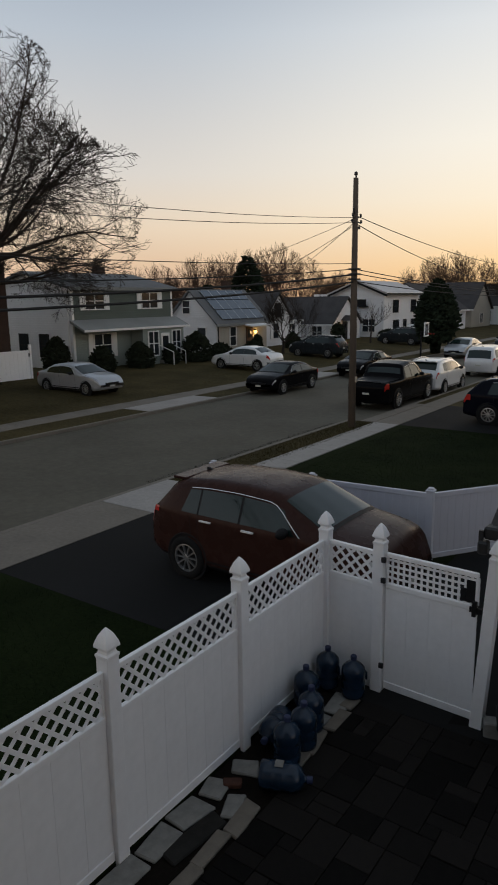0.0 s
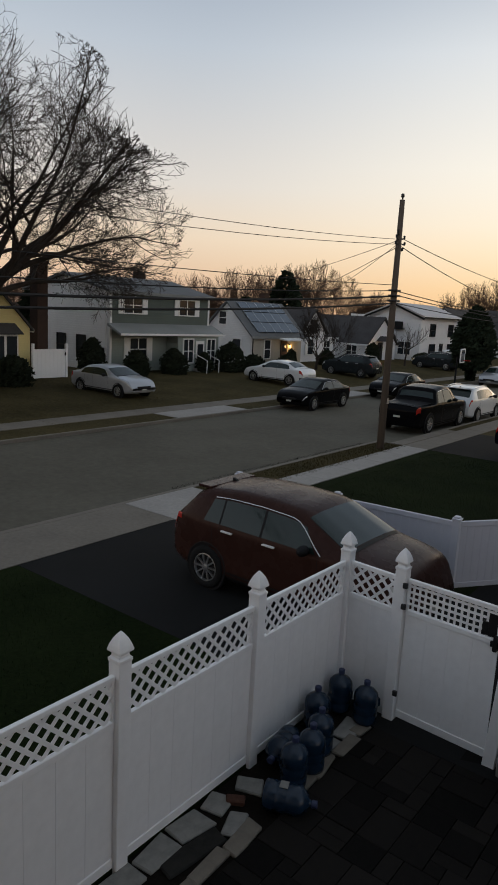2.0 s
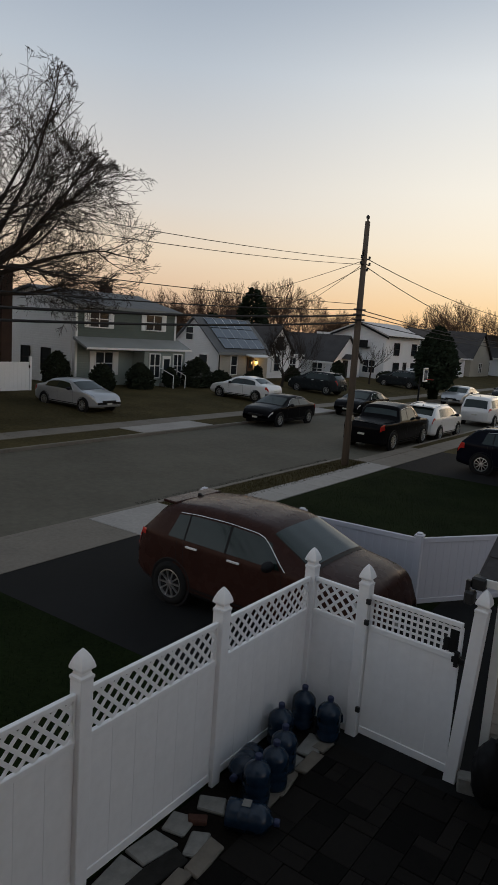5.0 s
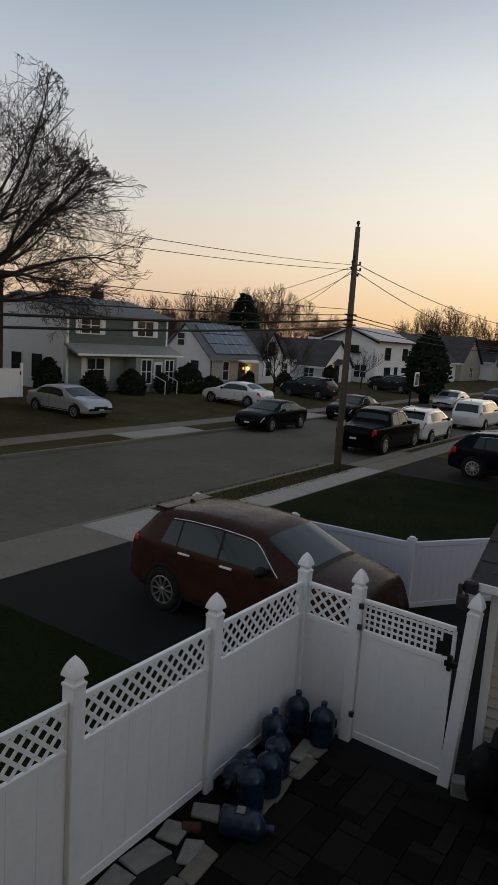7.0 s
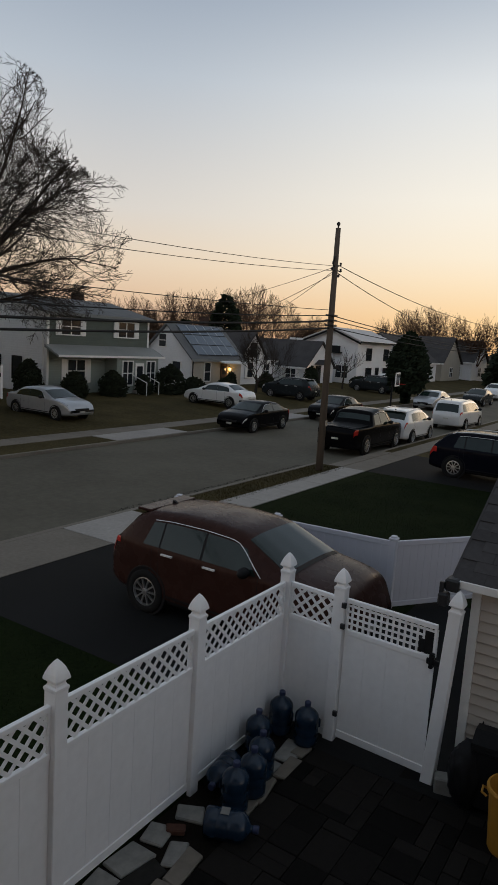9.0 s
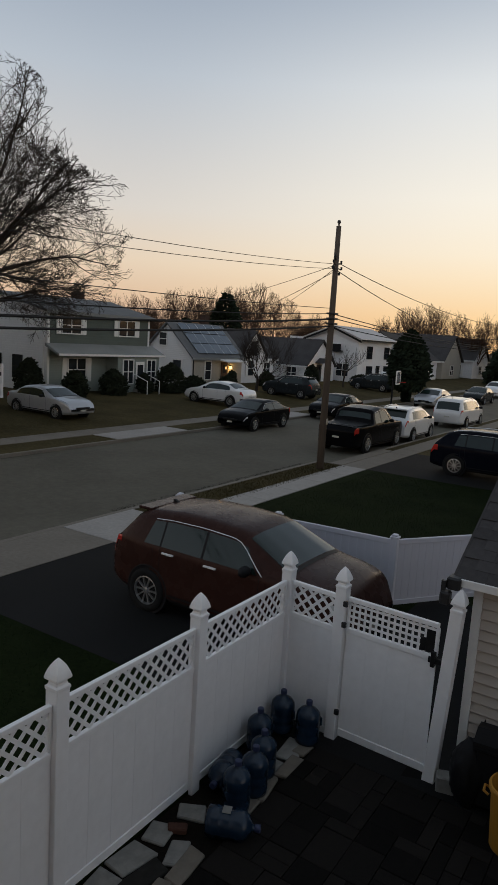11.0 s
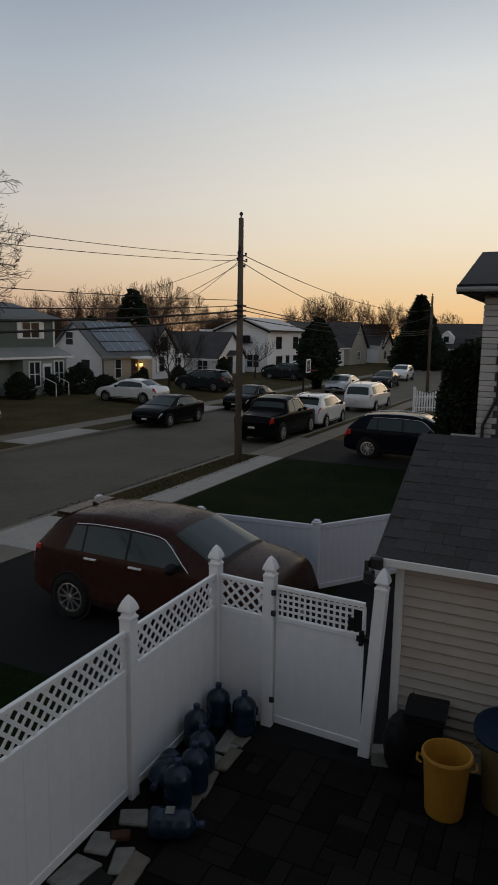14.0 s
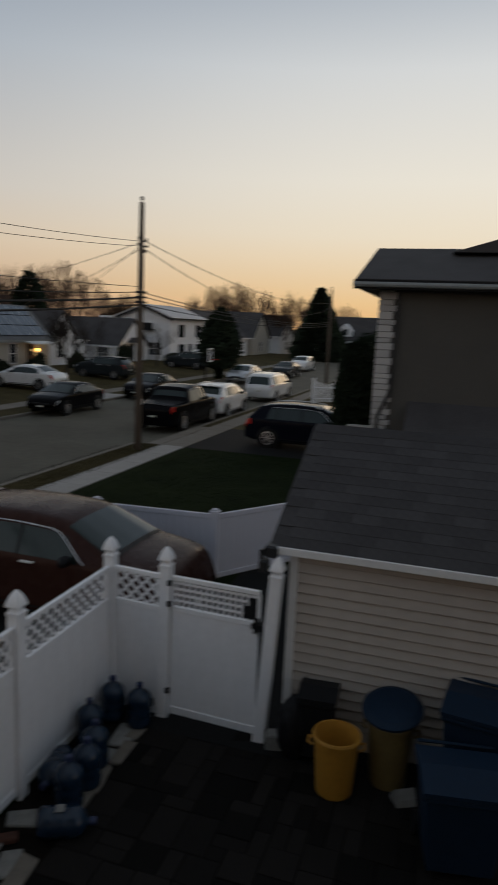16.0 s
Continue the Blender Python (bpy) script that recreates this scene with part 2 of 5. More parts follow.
def tube(bm, pts, radii, sides=8, cap=True):
    """A tapered tube along the points."""
    rings = []
    for i, p in enumerate(pts):
        p = Vector(p)
        a = Vector(pts[max(0, i - 1)])
        b = Vector(pts[min(len(pts) - 1, i + 1)])
        d = (b - a).normalized()
        s = d.cross(Vector((0, 0, 1)) if abs(d.z) < 0.9 else Vector((1, 0, 0))).normalized()
        u = d.cross(s)
        r = radii[i] if hasattr(radii, "__len__") else radii
        rings.append([bm.verts.new(p + (s * math.cos(k * 2 * math.pi / sides) + u * math.sin(k * 2 * math.pi / sides)) * r) for k in range(sides)])
    for a, b in zip(rings, rings[1:]):
        for k in range(sides):
            bm.faces.new((a[k], a[(k + 1) % sides], b[(k + 1) % sides], b[k]))
    if cap:
        bm.faces.new(rings[0][::-1])
        bm.faces.new(rings[-1])
    return bm


def lathe(bm, prof, sides=20, m=None):
    """A turned form from (radius, height) pairs."""
    rings = []
    for r, z in prof:
        rings.append([bm.verts.new((r * math.cos(k * 2 * math.pi / sides), r * math.sin(k * 2 * math.pi / sides), z)) for k in range(sides)])
    for a, b in zip(rings, rings[1:]):
        for k in range(sides):
            bm.faces.new((a[k], a[(k + 1) % sides], b[(k + 1) % sides], b[k]))
    bm.faces.new(rings[0][::-1])
    bm.faces.new(rings[-1])
    if m:
        bmesh.ops.transform(bm, matrix=m, verts=[v for ring in rings for v in ring])
    return bm


def prism(bm, outline, axis, a, b):
    """An outline of (u, z) pairs drawn out along x or y from a to b."""
    def at(u, z, k):
        return (k, u, z) if axis == "x" else (u, k, z)
    lo = [bm.verts.new(at(u, z, a)) for u, z in outline]
    hi = [bm.verts.new(at(u, z, b)) for u, z in outline]
    n = len(outline)
    bm.faces.new(lo)
    bm.faces.new(hi[::-1])
    for i in range(n):
        bm.faces.new((lo[i], hi[i], hi[(i + 1) % n], lo[(i + 1) % n]))
    bmesh.ops.recalc_face_normals(bm, faces=bm.faces)
    return bm


def slab(name, x0, x1, y0, y1, z0, z1, material, label, kind="structure", category=""):
    ob = part(name, boxed(x0, x1, y0, y1, z0, z1), material)
    return tagged(ob, label, category or name.split("_")[0], kind=kind)


def grid_sheet(name, xs, ys, height, material, label, category):
    """A sheet of ground over the given lines, with its height as a function of the plan."""
    bm = bmesh.new()
    vs = [[bm.verts.new((x, y, height(x, y))) for y in ys] for x in xs]
    for i in range(len(xs) - 1):
        for j in range(len(ys) - 1):
            bm.faces.new((vs[i][j], vs[i + 1][j], vs[i + 1][j + 1], vs[i][j + 1]))
    return tagged(part(name, bm, material, smooth=True), label, category, kind="structure")


# ---------- ground, road, pavements ----------


def steps_between(a, b, step):
    n = max(1, round((b - a) / step))
    return [a + (b - a) * i / n for i in range(n + 1)]


def far_rise(x):
    """The far lawns rise gently from the pavement to the houses."""
    return 0.0 if x > -21.8 else min(0.45, (-21.8 - x) * 0.045)


tagged(part("ground", boxed(-3000, 3000, -3000, 3000, -0.9, -0.16), SOIL), "dark bare earth under the whole street", "ground", kind="structure")
slab("road", -19.0, -11.3, -90, 22.4, -0.3, -0.10, ASPHALT, "worn grey asphalt of the residential street")
slab("road_beyond", -19.0, -10.75, 22.4, 95, -0.3, -0.10, ASPHALT, "worn grey asphalt of the residential street farther on", category="road")
slab("road_cross", -60, 60, 95, 103, -0.3, -0.098, ASPHALT, "asphalt of the crossing street at the far end")
slab("kerb_beyond", -10.75, -10.6, 22.4, 95, -0.3, 0.015, CONCRETE_OLD, "weathered concrete kerb along the street")
slab("kerb_near", -11.3, -11.15, -90, 22.4, -0.3, 0.015, CONCRETE_OLD, "weathered concrete kerb along the street")
slab("kerb_far", -19.15, -19.0, -90, 95, -0.3, 0.015, CONCRETE_OLD, "weathered concrete kerb on the far side")
grid_sheet("verge_beyond", [-10.6, -10.4, -10.22], steps_between(27.4, 95, 1.5), lambda x, y: 0.015 * noise.noise(Vector((x, y, 7))), GRASS_DRY, "patchy dry grass strip between kerb and pavement", "verge")
grid_sheet("verge_near", [-11.15, -10.7, -10.22], steps_between(12.2, 22.4, 1.02), lambda x, y: 0.0 + 0.015 * noise.noise(Vector((x, y, 0))), GRASS_DRY, "patchy dry grass strip between kerb and pavement", "verge")
grid_sheet("verge_far", [-20.6, -19.9, -19.15], steps_between(-90, 95, 1.5), lambda x, y: 0.0 + 0.015 * noise.noise(Vector((x, y, 3))), GRASS_DRY, "patchy dry grass strip along the far kerb", "verge")
grid_sheet("lawn_far", steps_between(-75, -21.8, 1.8), steps_between(-40, 110, 2.5), lambda x, y: far_rise(x) + 0.03 * noise.noise(Vector((x * 0.4, y * 0.4, 3))), GRASS_DRY, "dry brown winter lawns before the houses", "lawn")
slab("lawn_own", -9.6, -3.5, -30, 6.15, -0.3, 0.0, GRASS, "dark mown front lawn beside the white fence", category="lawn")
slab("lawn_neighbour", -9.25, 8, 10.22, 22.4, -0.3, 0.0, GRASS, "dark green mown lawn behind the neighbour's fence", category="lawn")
slab("lawn_beyond", -9.25, 20, 27.6, 95, -0.3, -0.004, GRASS_DRY, "brownish lawns of the houses farther down the street", category="lawn")
slab("driveway", -9.6, 3.0, 6.15, 10.22, -0.3, 0.003, DRIVE, "dark sealed asphalt driveway under the red car")
slab("driveway_end", -3.4, 3.0, 10.22, 11.6, -0.3, 0.004, DRIVE, "dark asphalt at the inner end of the driveway", category="driveway")
slab("driveway_neighbour", -9.25, 3.0, 22.4, 27.6, -0.3, 0.003, DRIVE, "dark asphalt driveway of the neighbouring house")


def paving(name, x0, x1, y0, y1, step, material, label, z=0.02):
    """A pavement of single slabs with open joints."""
    p = thing(name, 0, 0, 0, label=label, category="pavement", kind="structure")
    me = mesh_of(boxed(x0 + 0.008, x1 - 0.008, -step / 2 + 0.008, step / 2 - 0.008, -0.2, z, 0.006), material)
    n = round((y1 - y0) / step)
    for i in range(n):
        share("paving_slab", me, pose(0, y0 + (i + 0.5) * step, random.uniform(-0.004, 0.004), 0, 0, 0), p)


paving("pavement_near", -10.22, -9.25, 12.2, 22.4, 1.7, CONCRETE, "pale concrete pavement slabs along the near side")
paving("pavement_beyond", -10.22, -9.25, 22.42, 95, 1.5, CONCRETE_OLD, "older dull concrete pavement slabs farther on", 0.012)
paving("pavement_far", -21.8, -20.6, -18.0, 95, 1.5, CONCRETE_OLD, "grey concrete pavement slabs along the far side")
slab("apron_own", -11.15, -9.6, -30, 9.95, -0.3, 0.012, CONCRETE_OLD, "stained tan concrete apron and pavement before the driveway", category="apron")
slab("apron_new", -11.15, -9.25, 9.965, 12.2, -0.3, 0.018, CONCRETE, "paler newer concrete slab beside the apron", category="apron")
slab("apron_neighbour", -10.6, -10.22, 22.4, 27.4, -0.3, 0.022, CONCRETE_OLD, "stained concrete apron of the neighbour's driveway", category="apron")
slab("apron_far", -20.6, -19.15, 20.0, 24.6, -0.3, 0.022, CONCRETE, "pale concrete driveway apron across the street", category="apron")
slab("apron_far_second", -20.6, -19.15, 33.5, 37.0, -0.3, 0.022, CONCRETE, "pale concrete driveway apron across the street", category="apron")

# ---------- the near yard: fence, gate, shed ----------


def post_parts(parent, x, y, h=1.81, lean=0.0, w=0.127):
    """A square vinyl post with a pointed gothic cap."""
    m = pose(x, y, 0, 0, lean, 0)
    p = part("post", boxed(-w / 2, w / 2, -w / 2, w / 2, -0.1, h, 0.006), VINYL, parent)
    p.matrix_basis = m
    bm = bmesh.new()
    prof = [(0.62, 0.0), (0.66, 0.012), (0.66, 0.03), (0.52, 0.042), (0.46, 0.062), (0.50, 0.074), (0.70, 0.086), (0.71, 0.10), (0.62, 0.135), (0.42, 0.185), (0.20, 0.22), (0.03, 0.24)]
    lathe(bm, [(r * w * math.sqrt(2) * 0.80, z) for r, z in prof], 4)
    bmesh.ops.rotate(bm, matrix=Matrix.Rotation(radians(45), 3, "Z"), verts=bm.verts)
    c = part("post_cap", bm, VINYL, parent, "pointed gothic vinyl cap")
    c.matrix_basis = m @ pose(0, 0, h - 0.035)
    return p


def clip_line(px, pz, dx, dz, w, h):
    """The stretch of a line within the rectangle 0..w, 0..h."""
    t0, t1 = -9.0, 9.0
    for p, d, lim in ((px, dx, w), (pz, dz, h)):
        if abs(d) < 1e-9:
            if p < 0 or p > lim:
                return None
            continue
        a, b = sorted(((0 - p) / d, (lim - p) / d))
        t0, t1 = max(t0, a), min(t1, b)
    return (t0, t1) if t1 - t0 > 0.03 else None


def lattice(parent, m, w, h, square=False, pitch=0.098, sw=0.034):
    """Crossed slats in two layers, in the plane of x and z."""
    def slat(px, pz, ang, layer):
        dx, dz = math.cos(ang), math.sin(ang)
        c = clip_line(px, pz, dx, dz, w, h)
        if not c:
            return
        mid, half = (c[0] + c[1]) / 2, (c[1] - c[0]) / 2
        ob = part("slat", boxed(-half, half, -0.003, 0.003, -sw / 2, sw / 2), VINYL, parent)
        ob.matrix_basis = m @ pose(px + mid * dx, layer, pz + mid * dz, 0, -math.degrees(ang), 0)
    if square:
        pitch, sw = 0.068, 0.026
        for i in range(1, int(w / pitch) + 1):
            slat(i * pitch, h / 2, math.pi / 2, 0.004)
        for i in range(1, int(h / pitch) + 1):
            slat(w / 2, i * pitch, 0.0, -0.004)
    else:
        st = pitch * math.sqrt(2)
        for i in range(-int(h / st) - 1, int((w + h) / st) + 2):
            slat(i * st, 0, math.pi / 4, 0.004)
            slat(i * st, 0, 3 * math.pi / 4, -0.004)


def panel(parent, m, w, top=1.68, low=0.0, lat=0.33, boards=True, square=False):
    """A panel of the privacy fence: rails, tongued boards, lattice on top; local x along it."""
    def rail(name, z0, z1, d=0.022):
        ob = part(name, boxed(0, w, -d, d, z0, z1, 0.005), VINYL, parent)
        ob.matrix_basis = m
    rail("top_rail", top - 0.05, top)
    rail("middle_rail", top - lat - 0.11, top - lat - 0.05)
    rail("bottom_rail", low, low + 0.09)
    n = max(1, round(w / 0.28))
    me = mesh_of(boxed(0.0004, w / n - 0.0004, -0.011, 0.011, low + 0.09, top - lat - 0.11, 0.0015), VINYL)
    for i in range(n):
        share("board", me, m @ pose(i * w / n, 0, 0), parent)
    lattice(parent, m @ pose(0, 0, top - lat - 0.05), w, lat, square)
    for xx in (0.012, w - 0.012):
        ob = part("channel", boxed(xx - 0.012, xx + 0.012, -0.015, 0.015, top - lat - 0.05, top - 0.05), VINYL, parent)
        ob.matrix_basis = m


FX = -3.52
fence = thing("privacy_fence", FX, 0, 0, label="white vinyl privacy fence with lattice top and pointed post caps", category="fence")
post_y = [6.51, 4.78, 3.05, 1.32, -0.41]
for i, py in enumerate(post_y):
    post_parts(fence, 0, py)
for a, b in zip(post_y, post_y[1:]):
    panel(fence, pose(0, b + 0.064, 0, 0, 0, 90), a - b - 0.128)
# short return to the gate
panel(fence, pose(0.064, 6.51, 0, 0, 0, -5), 0.59)
post_parts(fence, 0.72, 6.45)
post_parts(fence, 1.885, 6.39, 1.90, 3.2)
for zz in (0.35, 1.38, 1.62):
    ob = part("hinge", boxed(0.765, 0.815, 6.365, 6.40, zz - 0.03, zz + 0.03, 0.004), METAL, fence, "black gate hinge")

gate = thing("garden_gate", FX + 0.80, 6.45, 0, -2.5, "closed white vinyl gate with square lattice top and black latch", "gate")
panel(gate, pose(0, 0, 0), 1.02, top=1.69, low=0.05, lat=0.30, square=True)
part("latch", box(boxed(0.95, 1.12, -0.05, -0.02, 1.27, 1.33, 0.005), 0.98, 1.02, -0.06, 0.03, 1.23, 1.39, 0.004), BLACK, gate, "black metal latch")
part("latch_plate", box(boxed(0.90, 1.005, -0.014, 0.014, 1.36, 1.60, 0.004), 0.84, 0.90, -0.013, 0.013, 1.36, 1.50, 0.004), BLACK, gate, "dark patch plate by the latch")

# neighbour's solid fence beyond the driveway
nfence = thing("neighbour_fence", -8.1, 10.22, 0, 4.85, label="low solid white vinyl fence beyond the driveway", category="fence")
turned = pose(4.375, 0, 0, 0, 0, 50)
runs = [(Matrix.Identity(4), [0.0, 2.17, 4.375]), (turned, [0.0, 2.2, 4.4])]
for m, places in runs:
    for a in places[0 if m is not turned else 1:]:
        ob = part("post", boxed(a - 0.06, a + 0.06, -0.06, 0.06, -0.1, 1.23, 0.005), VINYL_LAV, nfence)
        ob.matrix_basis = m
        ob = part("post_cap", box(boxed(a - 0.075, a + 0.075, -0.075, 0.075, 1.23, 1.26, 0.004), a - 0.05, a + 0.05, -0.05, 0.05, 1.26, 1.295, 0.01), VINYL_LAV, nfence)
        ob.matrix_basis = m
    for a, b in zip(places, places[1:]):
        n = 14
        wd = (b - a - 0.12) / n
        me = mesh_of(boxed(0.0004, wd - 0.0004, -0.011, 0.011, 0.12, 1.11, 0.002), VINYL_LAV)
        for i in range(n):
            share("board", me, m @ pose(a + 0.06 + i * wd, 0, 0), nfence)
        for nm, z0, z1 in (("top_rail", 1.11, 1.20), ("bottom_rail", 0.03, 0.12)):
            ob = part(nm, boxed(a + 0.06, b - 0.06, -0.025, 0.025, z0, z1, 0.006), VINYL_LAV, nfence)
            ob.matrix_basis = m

# shed with lapped siding and a shingled gable roof
SX0, SX1, SY0, SY1, EAVE, RIDGE = -1.42, 4.6, 6.58, 10.3, 2.24, 3.20
shed = thing("shed", SX0, SY0, 0, label="cream-sided garden shed with a dark shingled gable roof", category="shed")
LX, LY = SX1 - SX0, SY1 - SY0
bm = prism(bmesh.new(), [(0.02, 0), (LY, 0), (LY, EAVE), (LY / 2, RIDGE - 0.06), (0.02, EAVE)], "x", 0.02, LX)
part("wall", bm, SIDING, shed)
nb = 20
ch = (EAVE - 0.02) / nb
bm = prism(bmesh.new(), [(-0.014, 0.0), (0.018, 0.0), (0.018, ch), (0.010, ch), (-0.017, 0.006)], "x", 0.0, LX)
me = mesh_of(bm, SIDING)
for i in range(nb):
    share("siding_board", me, pose(0, 0, 0.01 + i * ch), shed)
bm = prism(bmesh.new(), [(-0.014, 0.0), (0.018, 0.0), (0.018, ch), (0.010, ch), (-0.017, 0.006)], "y", 0.0, 1.0)
me = mesh_of(bm, SIDING)
for i in range(nb + 10):
    z = 0.01 + i * ch
    inset = max(0.0, (z + ch - EAVE) / (RIDGE - EAVE) * LY / 2)
    if LY - 2 * inset > 0.2:
        share("siding_board", me, pose(0, inset, z) @ Matrix.Diagonal((1, LY - 2 * inset, 1, 1)), shed)
part("corner_trim", boxed(-0.02, 0.07, -0.02, 0.07, 0, EAVE - 0.05, 0.004), TRIM, shed)
OV = 0.12
run = LY / 2 + OV
pitch_a = math.atan2(RIDGE - EAVE, LY / 2)
drop = OV * math.tan(pitch_a)
for side in (0, 1):
    bm = bmesh.new()
    ys = (-OV, LY / 2) if side == 0 else (LY + OV, LY / 2)
    prism(bm, [(ys[0], EAVE - drop), (ys[1], RIDGE), (ys[1], RIDGE - 0.05), (ys[0], EAVE - drop - 0.05)], "x", -0.2, LX + 0.2)
    part("roof", bm, ROOF, shed)
part("fascia", boxed(-0.2, LX + 0.2, -OV - 0.03, -OV - 0.004, EAVE - drop - 0.07, EAVE - drop + 0.01, 0.004), TRIM, shed, "white eave board")
for y0, y1 in ((-OV, LY / 2), (LY / 2, LY + OV)):
    z0, z1 = (EAVE - drop, RIDGE) if y0 < 0 else (RIDGE, EAVE - drop)
    part("rake_board", prism(bmesh.new(), [(y0, z0), (y1, z1), (y1, z1 - 0.12), (y0, z0 - 0.12)], "x", -0.225, -0.204), SHINGLE, shed)
part("gutter_end", boxed(-0.26, -0.12, -OV - 0.08, -OV + 0.08, EAVE - drop - 0.11, EAVE - drop + 0.02, 0.02), METAL, shed, "dark lamp housing at the corner of the eave")
part("floodlight", box(boxed(-0.30, -0.20, -OV - 0.14, -OV - 0.02, EAVE - drop - 0.26, EAVE - drop - 0.12, 0.02), -0.30, -0.26, -OV - 0.10, -OV - 0.06, EAVE - drop - 0.14, EAVE - drop - 0.02), METAL, shed, "grey flood lamp under the eave")
rows = 14
sl = math.hypot(run, RIDGE - EAVE + drop) / rows
me = mesh_of(boxed(0.001, 0.299, 0, sl * 1.15, 0.0, 0.010, 0.002), SHINGLE, "shingle")
rot = pose(0, -OV, EAVE - drop, math.degrees(pitch_a))
cnt = 0
joined = bmesh.new()
for r in range(rows):
    for k in range(22):
        x = -0.2 + k * 0.3 + (0.15 if r % 2 else 0.0)
        if x > LX - 0.1:
            continue
        m = rot @ pose(x, r * sl, 0.004, -1.5, 0, random.uniform(-0.4, 0.4))
        if cnt < 300 and x < LX - 0.4:
            share("shingle", me, m, shed)
            cnt += 1
        else:
            box(joined, 0.004, 0.296, 0, sl * 1.15, 0.0, 0.012, 0, m)
tagged(part("shingle_rest", joined, SHINGLE, shed), kind="stuff")
part("ridge_cap", prism(bmesh.new(), [(LY / 2 - 0.14, RIDGE - 0.055), (LY / 2, RIDGE + 0.03), (LY / 2 + 0.14, RIDGE - 0.055), (LY / 2, RIDGE + 0.005)], "x", -0.2, LX + 0.2), SHINGLE, shed)

# patio of concrete pavers, the bed along the fence
slab("patio_bed", -3.5, 5.0, -0.3, 6.56, -0.3, -0.045, SOIL, "dark sand bed under the patio pavers", category="patio")
patio = thing("patio", 0, 0, 0, label="mottled dark concrete pavers laid in mixed sizes", category="patio", kind="structure")
sizes = {}
used = {}
random.seed(5)
PX0, PY0, U = -2.83, 0.6, 0.155
NX, NY = 44, 38
for j in range(NY):
    for i in range(NX):
        if (i, j) in used:
            continue
        w, h = random.choice([(2, 2), (2, 2), (2, 1), (1, 2), (2, 3), (3, 2), (1, 1)])
        while w > 1 and any((i + a, j) in used for a in range(w)) or i + w > NX:
            w -= 1
        h = min(h, NY - j)
        for a in range(w):
            for b in range(h):
                used[(i + a, j + b)] = 1
        sizes.setdefault((w, h), []).append((i, j))
singles = 0
bm = bmesh.new()
for (w, h), cells in sizes.items():
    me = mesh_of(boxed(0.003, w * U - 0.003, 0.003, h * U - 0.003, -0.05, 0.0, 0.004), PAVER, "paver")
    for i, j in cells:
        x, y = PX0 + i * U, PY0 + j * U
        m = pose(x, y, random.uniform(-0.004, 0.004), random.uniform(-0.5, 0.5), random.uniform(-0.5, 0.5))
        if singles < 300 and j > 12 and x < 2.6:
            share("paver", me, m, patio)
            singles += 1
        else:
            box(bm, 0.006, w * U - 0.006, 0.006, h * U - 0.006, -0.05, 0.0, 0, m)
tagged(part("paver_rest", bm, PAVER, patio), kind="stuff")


def rough_slab(x, y, w, d, h, turn, name="stone_slab", label="pale broken stone slab lying beside the fence", material=MARBLE, z=-0.045):
    bm = boxed(-w / 2, w / 2, -d / 2, d / 2, 0, h, 0.012)
    for v in bm.verts:
        k = Vector((v.co.x * 3 + x * 7, v.co.y * 3 + y * 5, v.co.z))
        v.co += Vector((noise.noise(k), noise.noise(k + Vector((9, 0, 0))), 0.2 * noise.noise(k + Vector((0, 9, 0))))) * 0.06
    ob = part(name, bm, material)
    ob.matrix_basis = pose(x, y, z, 0, 0, turn)
    return tagged(ob, label, "slab", group="edging stones")


random.seed(11)
# broken pale slabs along the foot of the fence
for y, w, d, turn in ((1.3, 0.24, 0.55, 2), (1.85, 0.22, 0.42, -4), (2.35, 0.25, 0.5, 3), (2.88, 0.23, 0.46, -2), (3.34, 0.24, 0.40, 5), (3.75, 0.26, 0.36, -6), (4.12, 0.22, 0.24, 14)):
    rough_slab(-3.36 + random.uniform(-0.02, 0.02), y, w, d, 0.035, turn)
rough_slab(-3.30, 4.52, 0.26, 0.22, 0.035, 28)
rough_slab(-3.15, 3.55, 0.20, 0.60, 0.03, -7, label="dark weathered slab lying between the pale edging", material=CONCRETE_DARK)
rough_slab(-3.26, 4.28, 0.17, 0.10, 0.06, 35, "brick_fragment", "broken reddish brick lying among the slabs", RED_BRICK)
rough_slab(-3.22, 5.30, 0.16, 0.09, 0.06, -20, "brick_fragment", "broken reddish brick lying between the jugs", RED_BRICK)
# border of the patio
for k in range(13):
    y = 0.95 + k * 0.43
    if 4.2 < y < 4.7:
        continue
    rough_slab(-2.93 + random.uniform(-0.02, 0.02), y, 0.15 + random.uniform(-0.02, 0.03), 0.41, 0.042, random.uniform(-5, 5), label="grey border stone at the edge of the patio", material=CONCRETE_OLD)
rough_slab(-3.08, 4.02, 0.16, 0.26, 0.036, 22)
rough_slab(-3.06, 6.05, 0.22, 0.5, 0.036, 8, label="pale broken stone slab under the jugs")
rough_slab(-3.07, 5.50, 0.18, 0.4, 0.036, -6, label="pale broken stone slab under the jugs")
rough_slab(-1.46, 6.30, 0.17, 0.17, 0.18, 20, "boulder", "pale rounded stone at the foot of the gate post", z=-0.02)


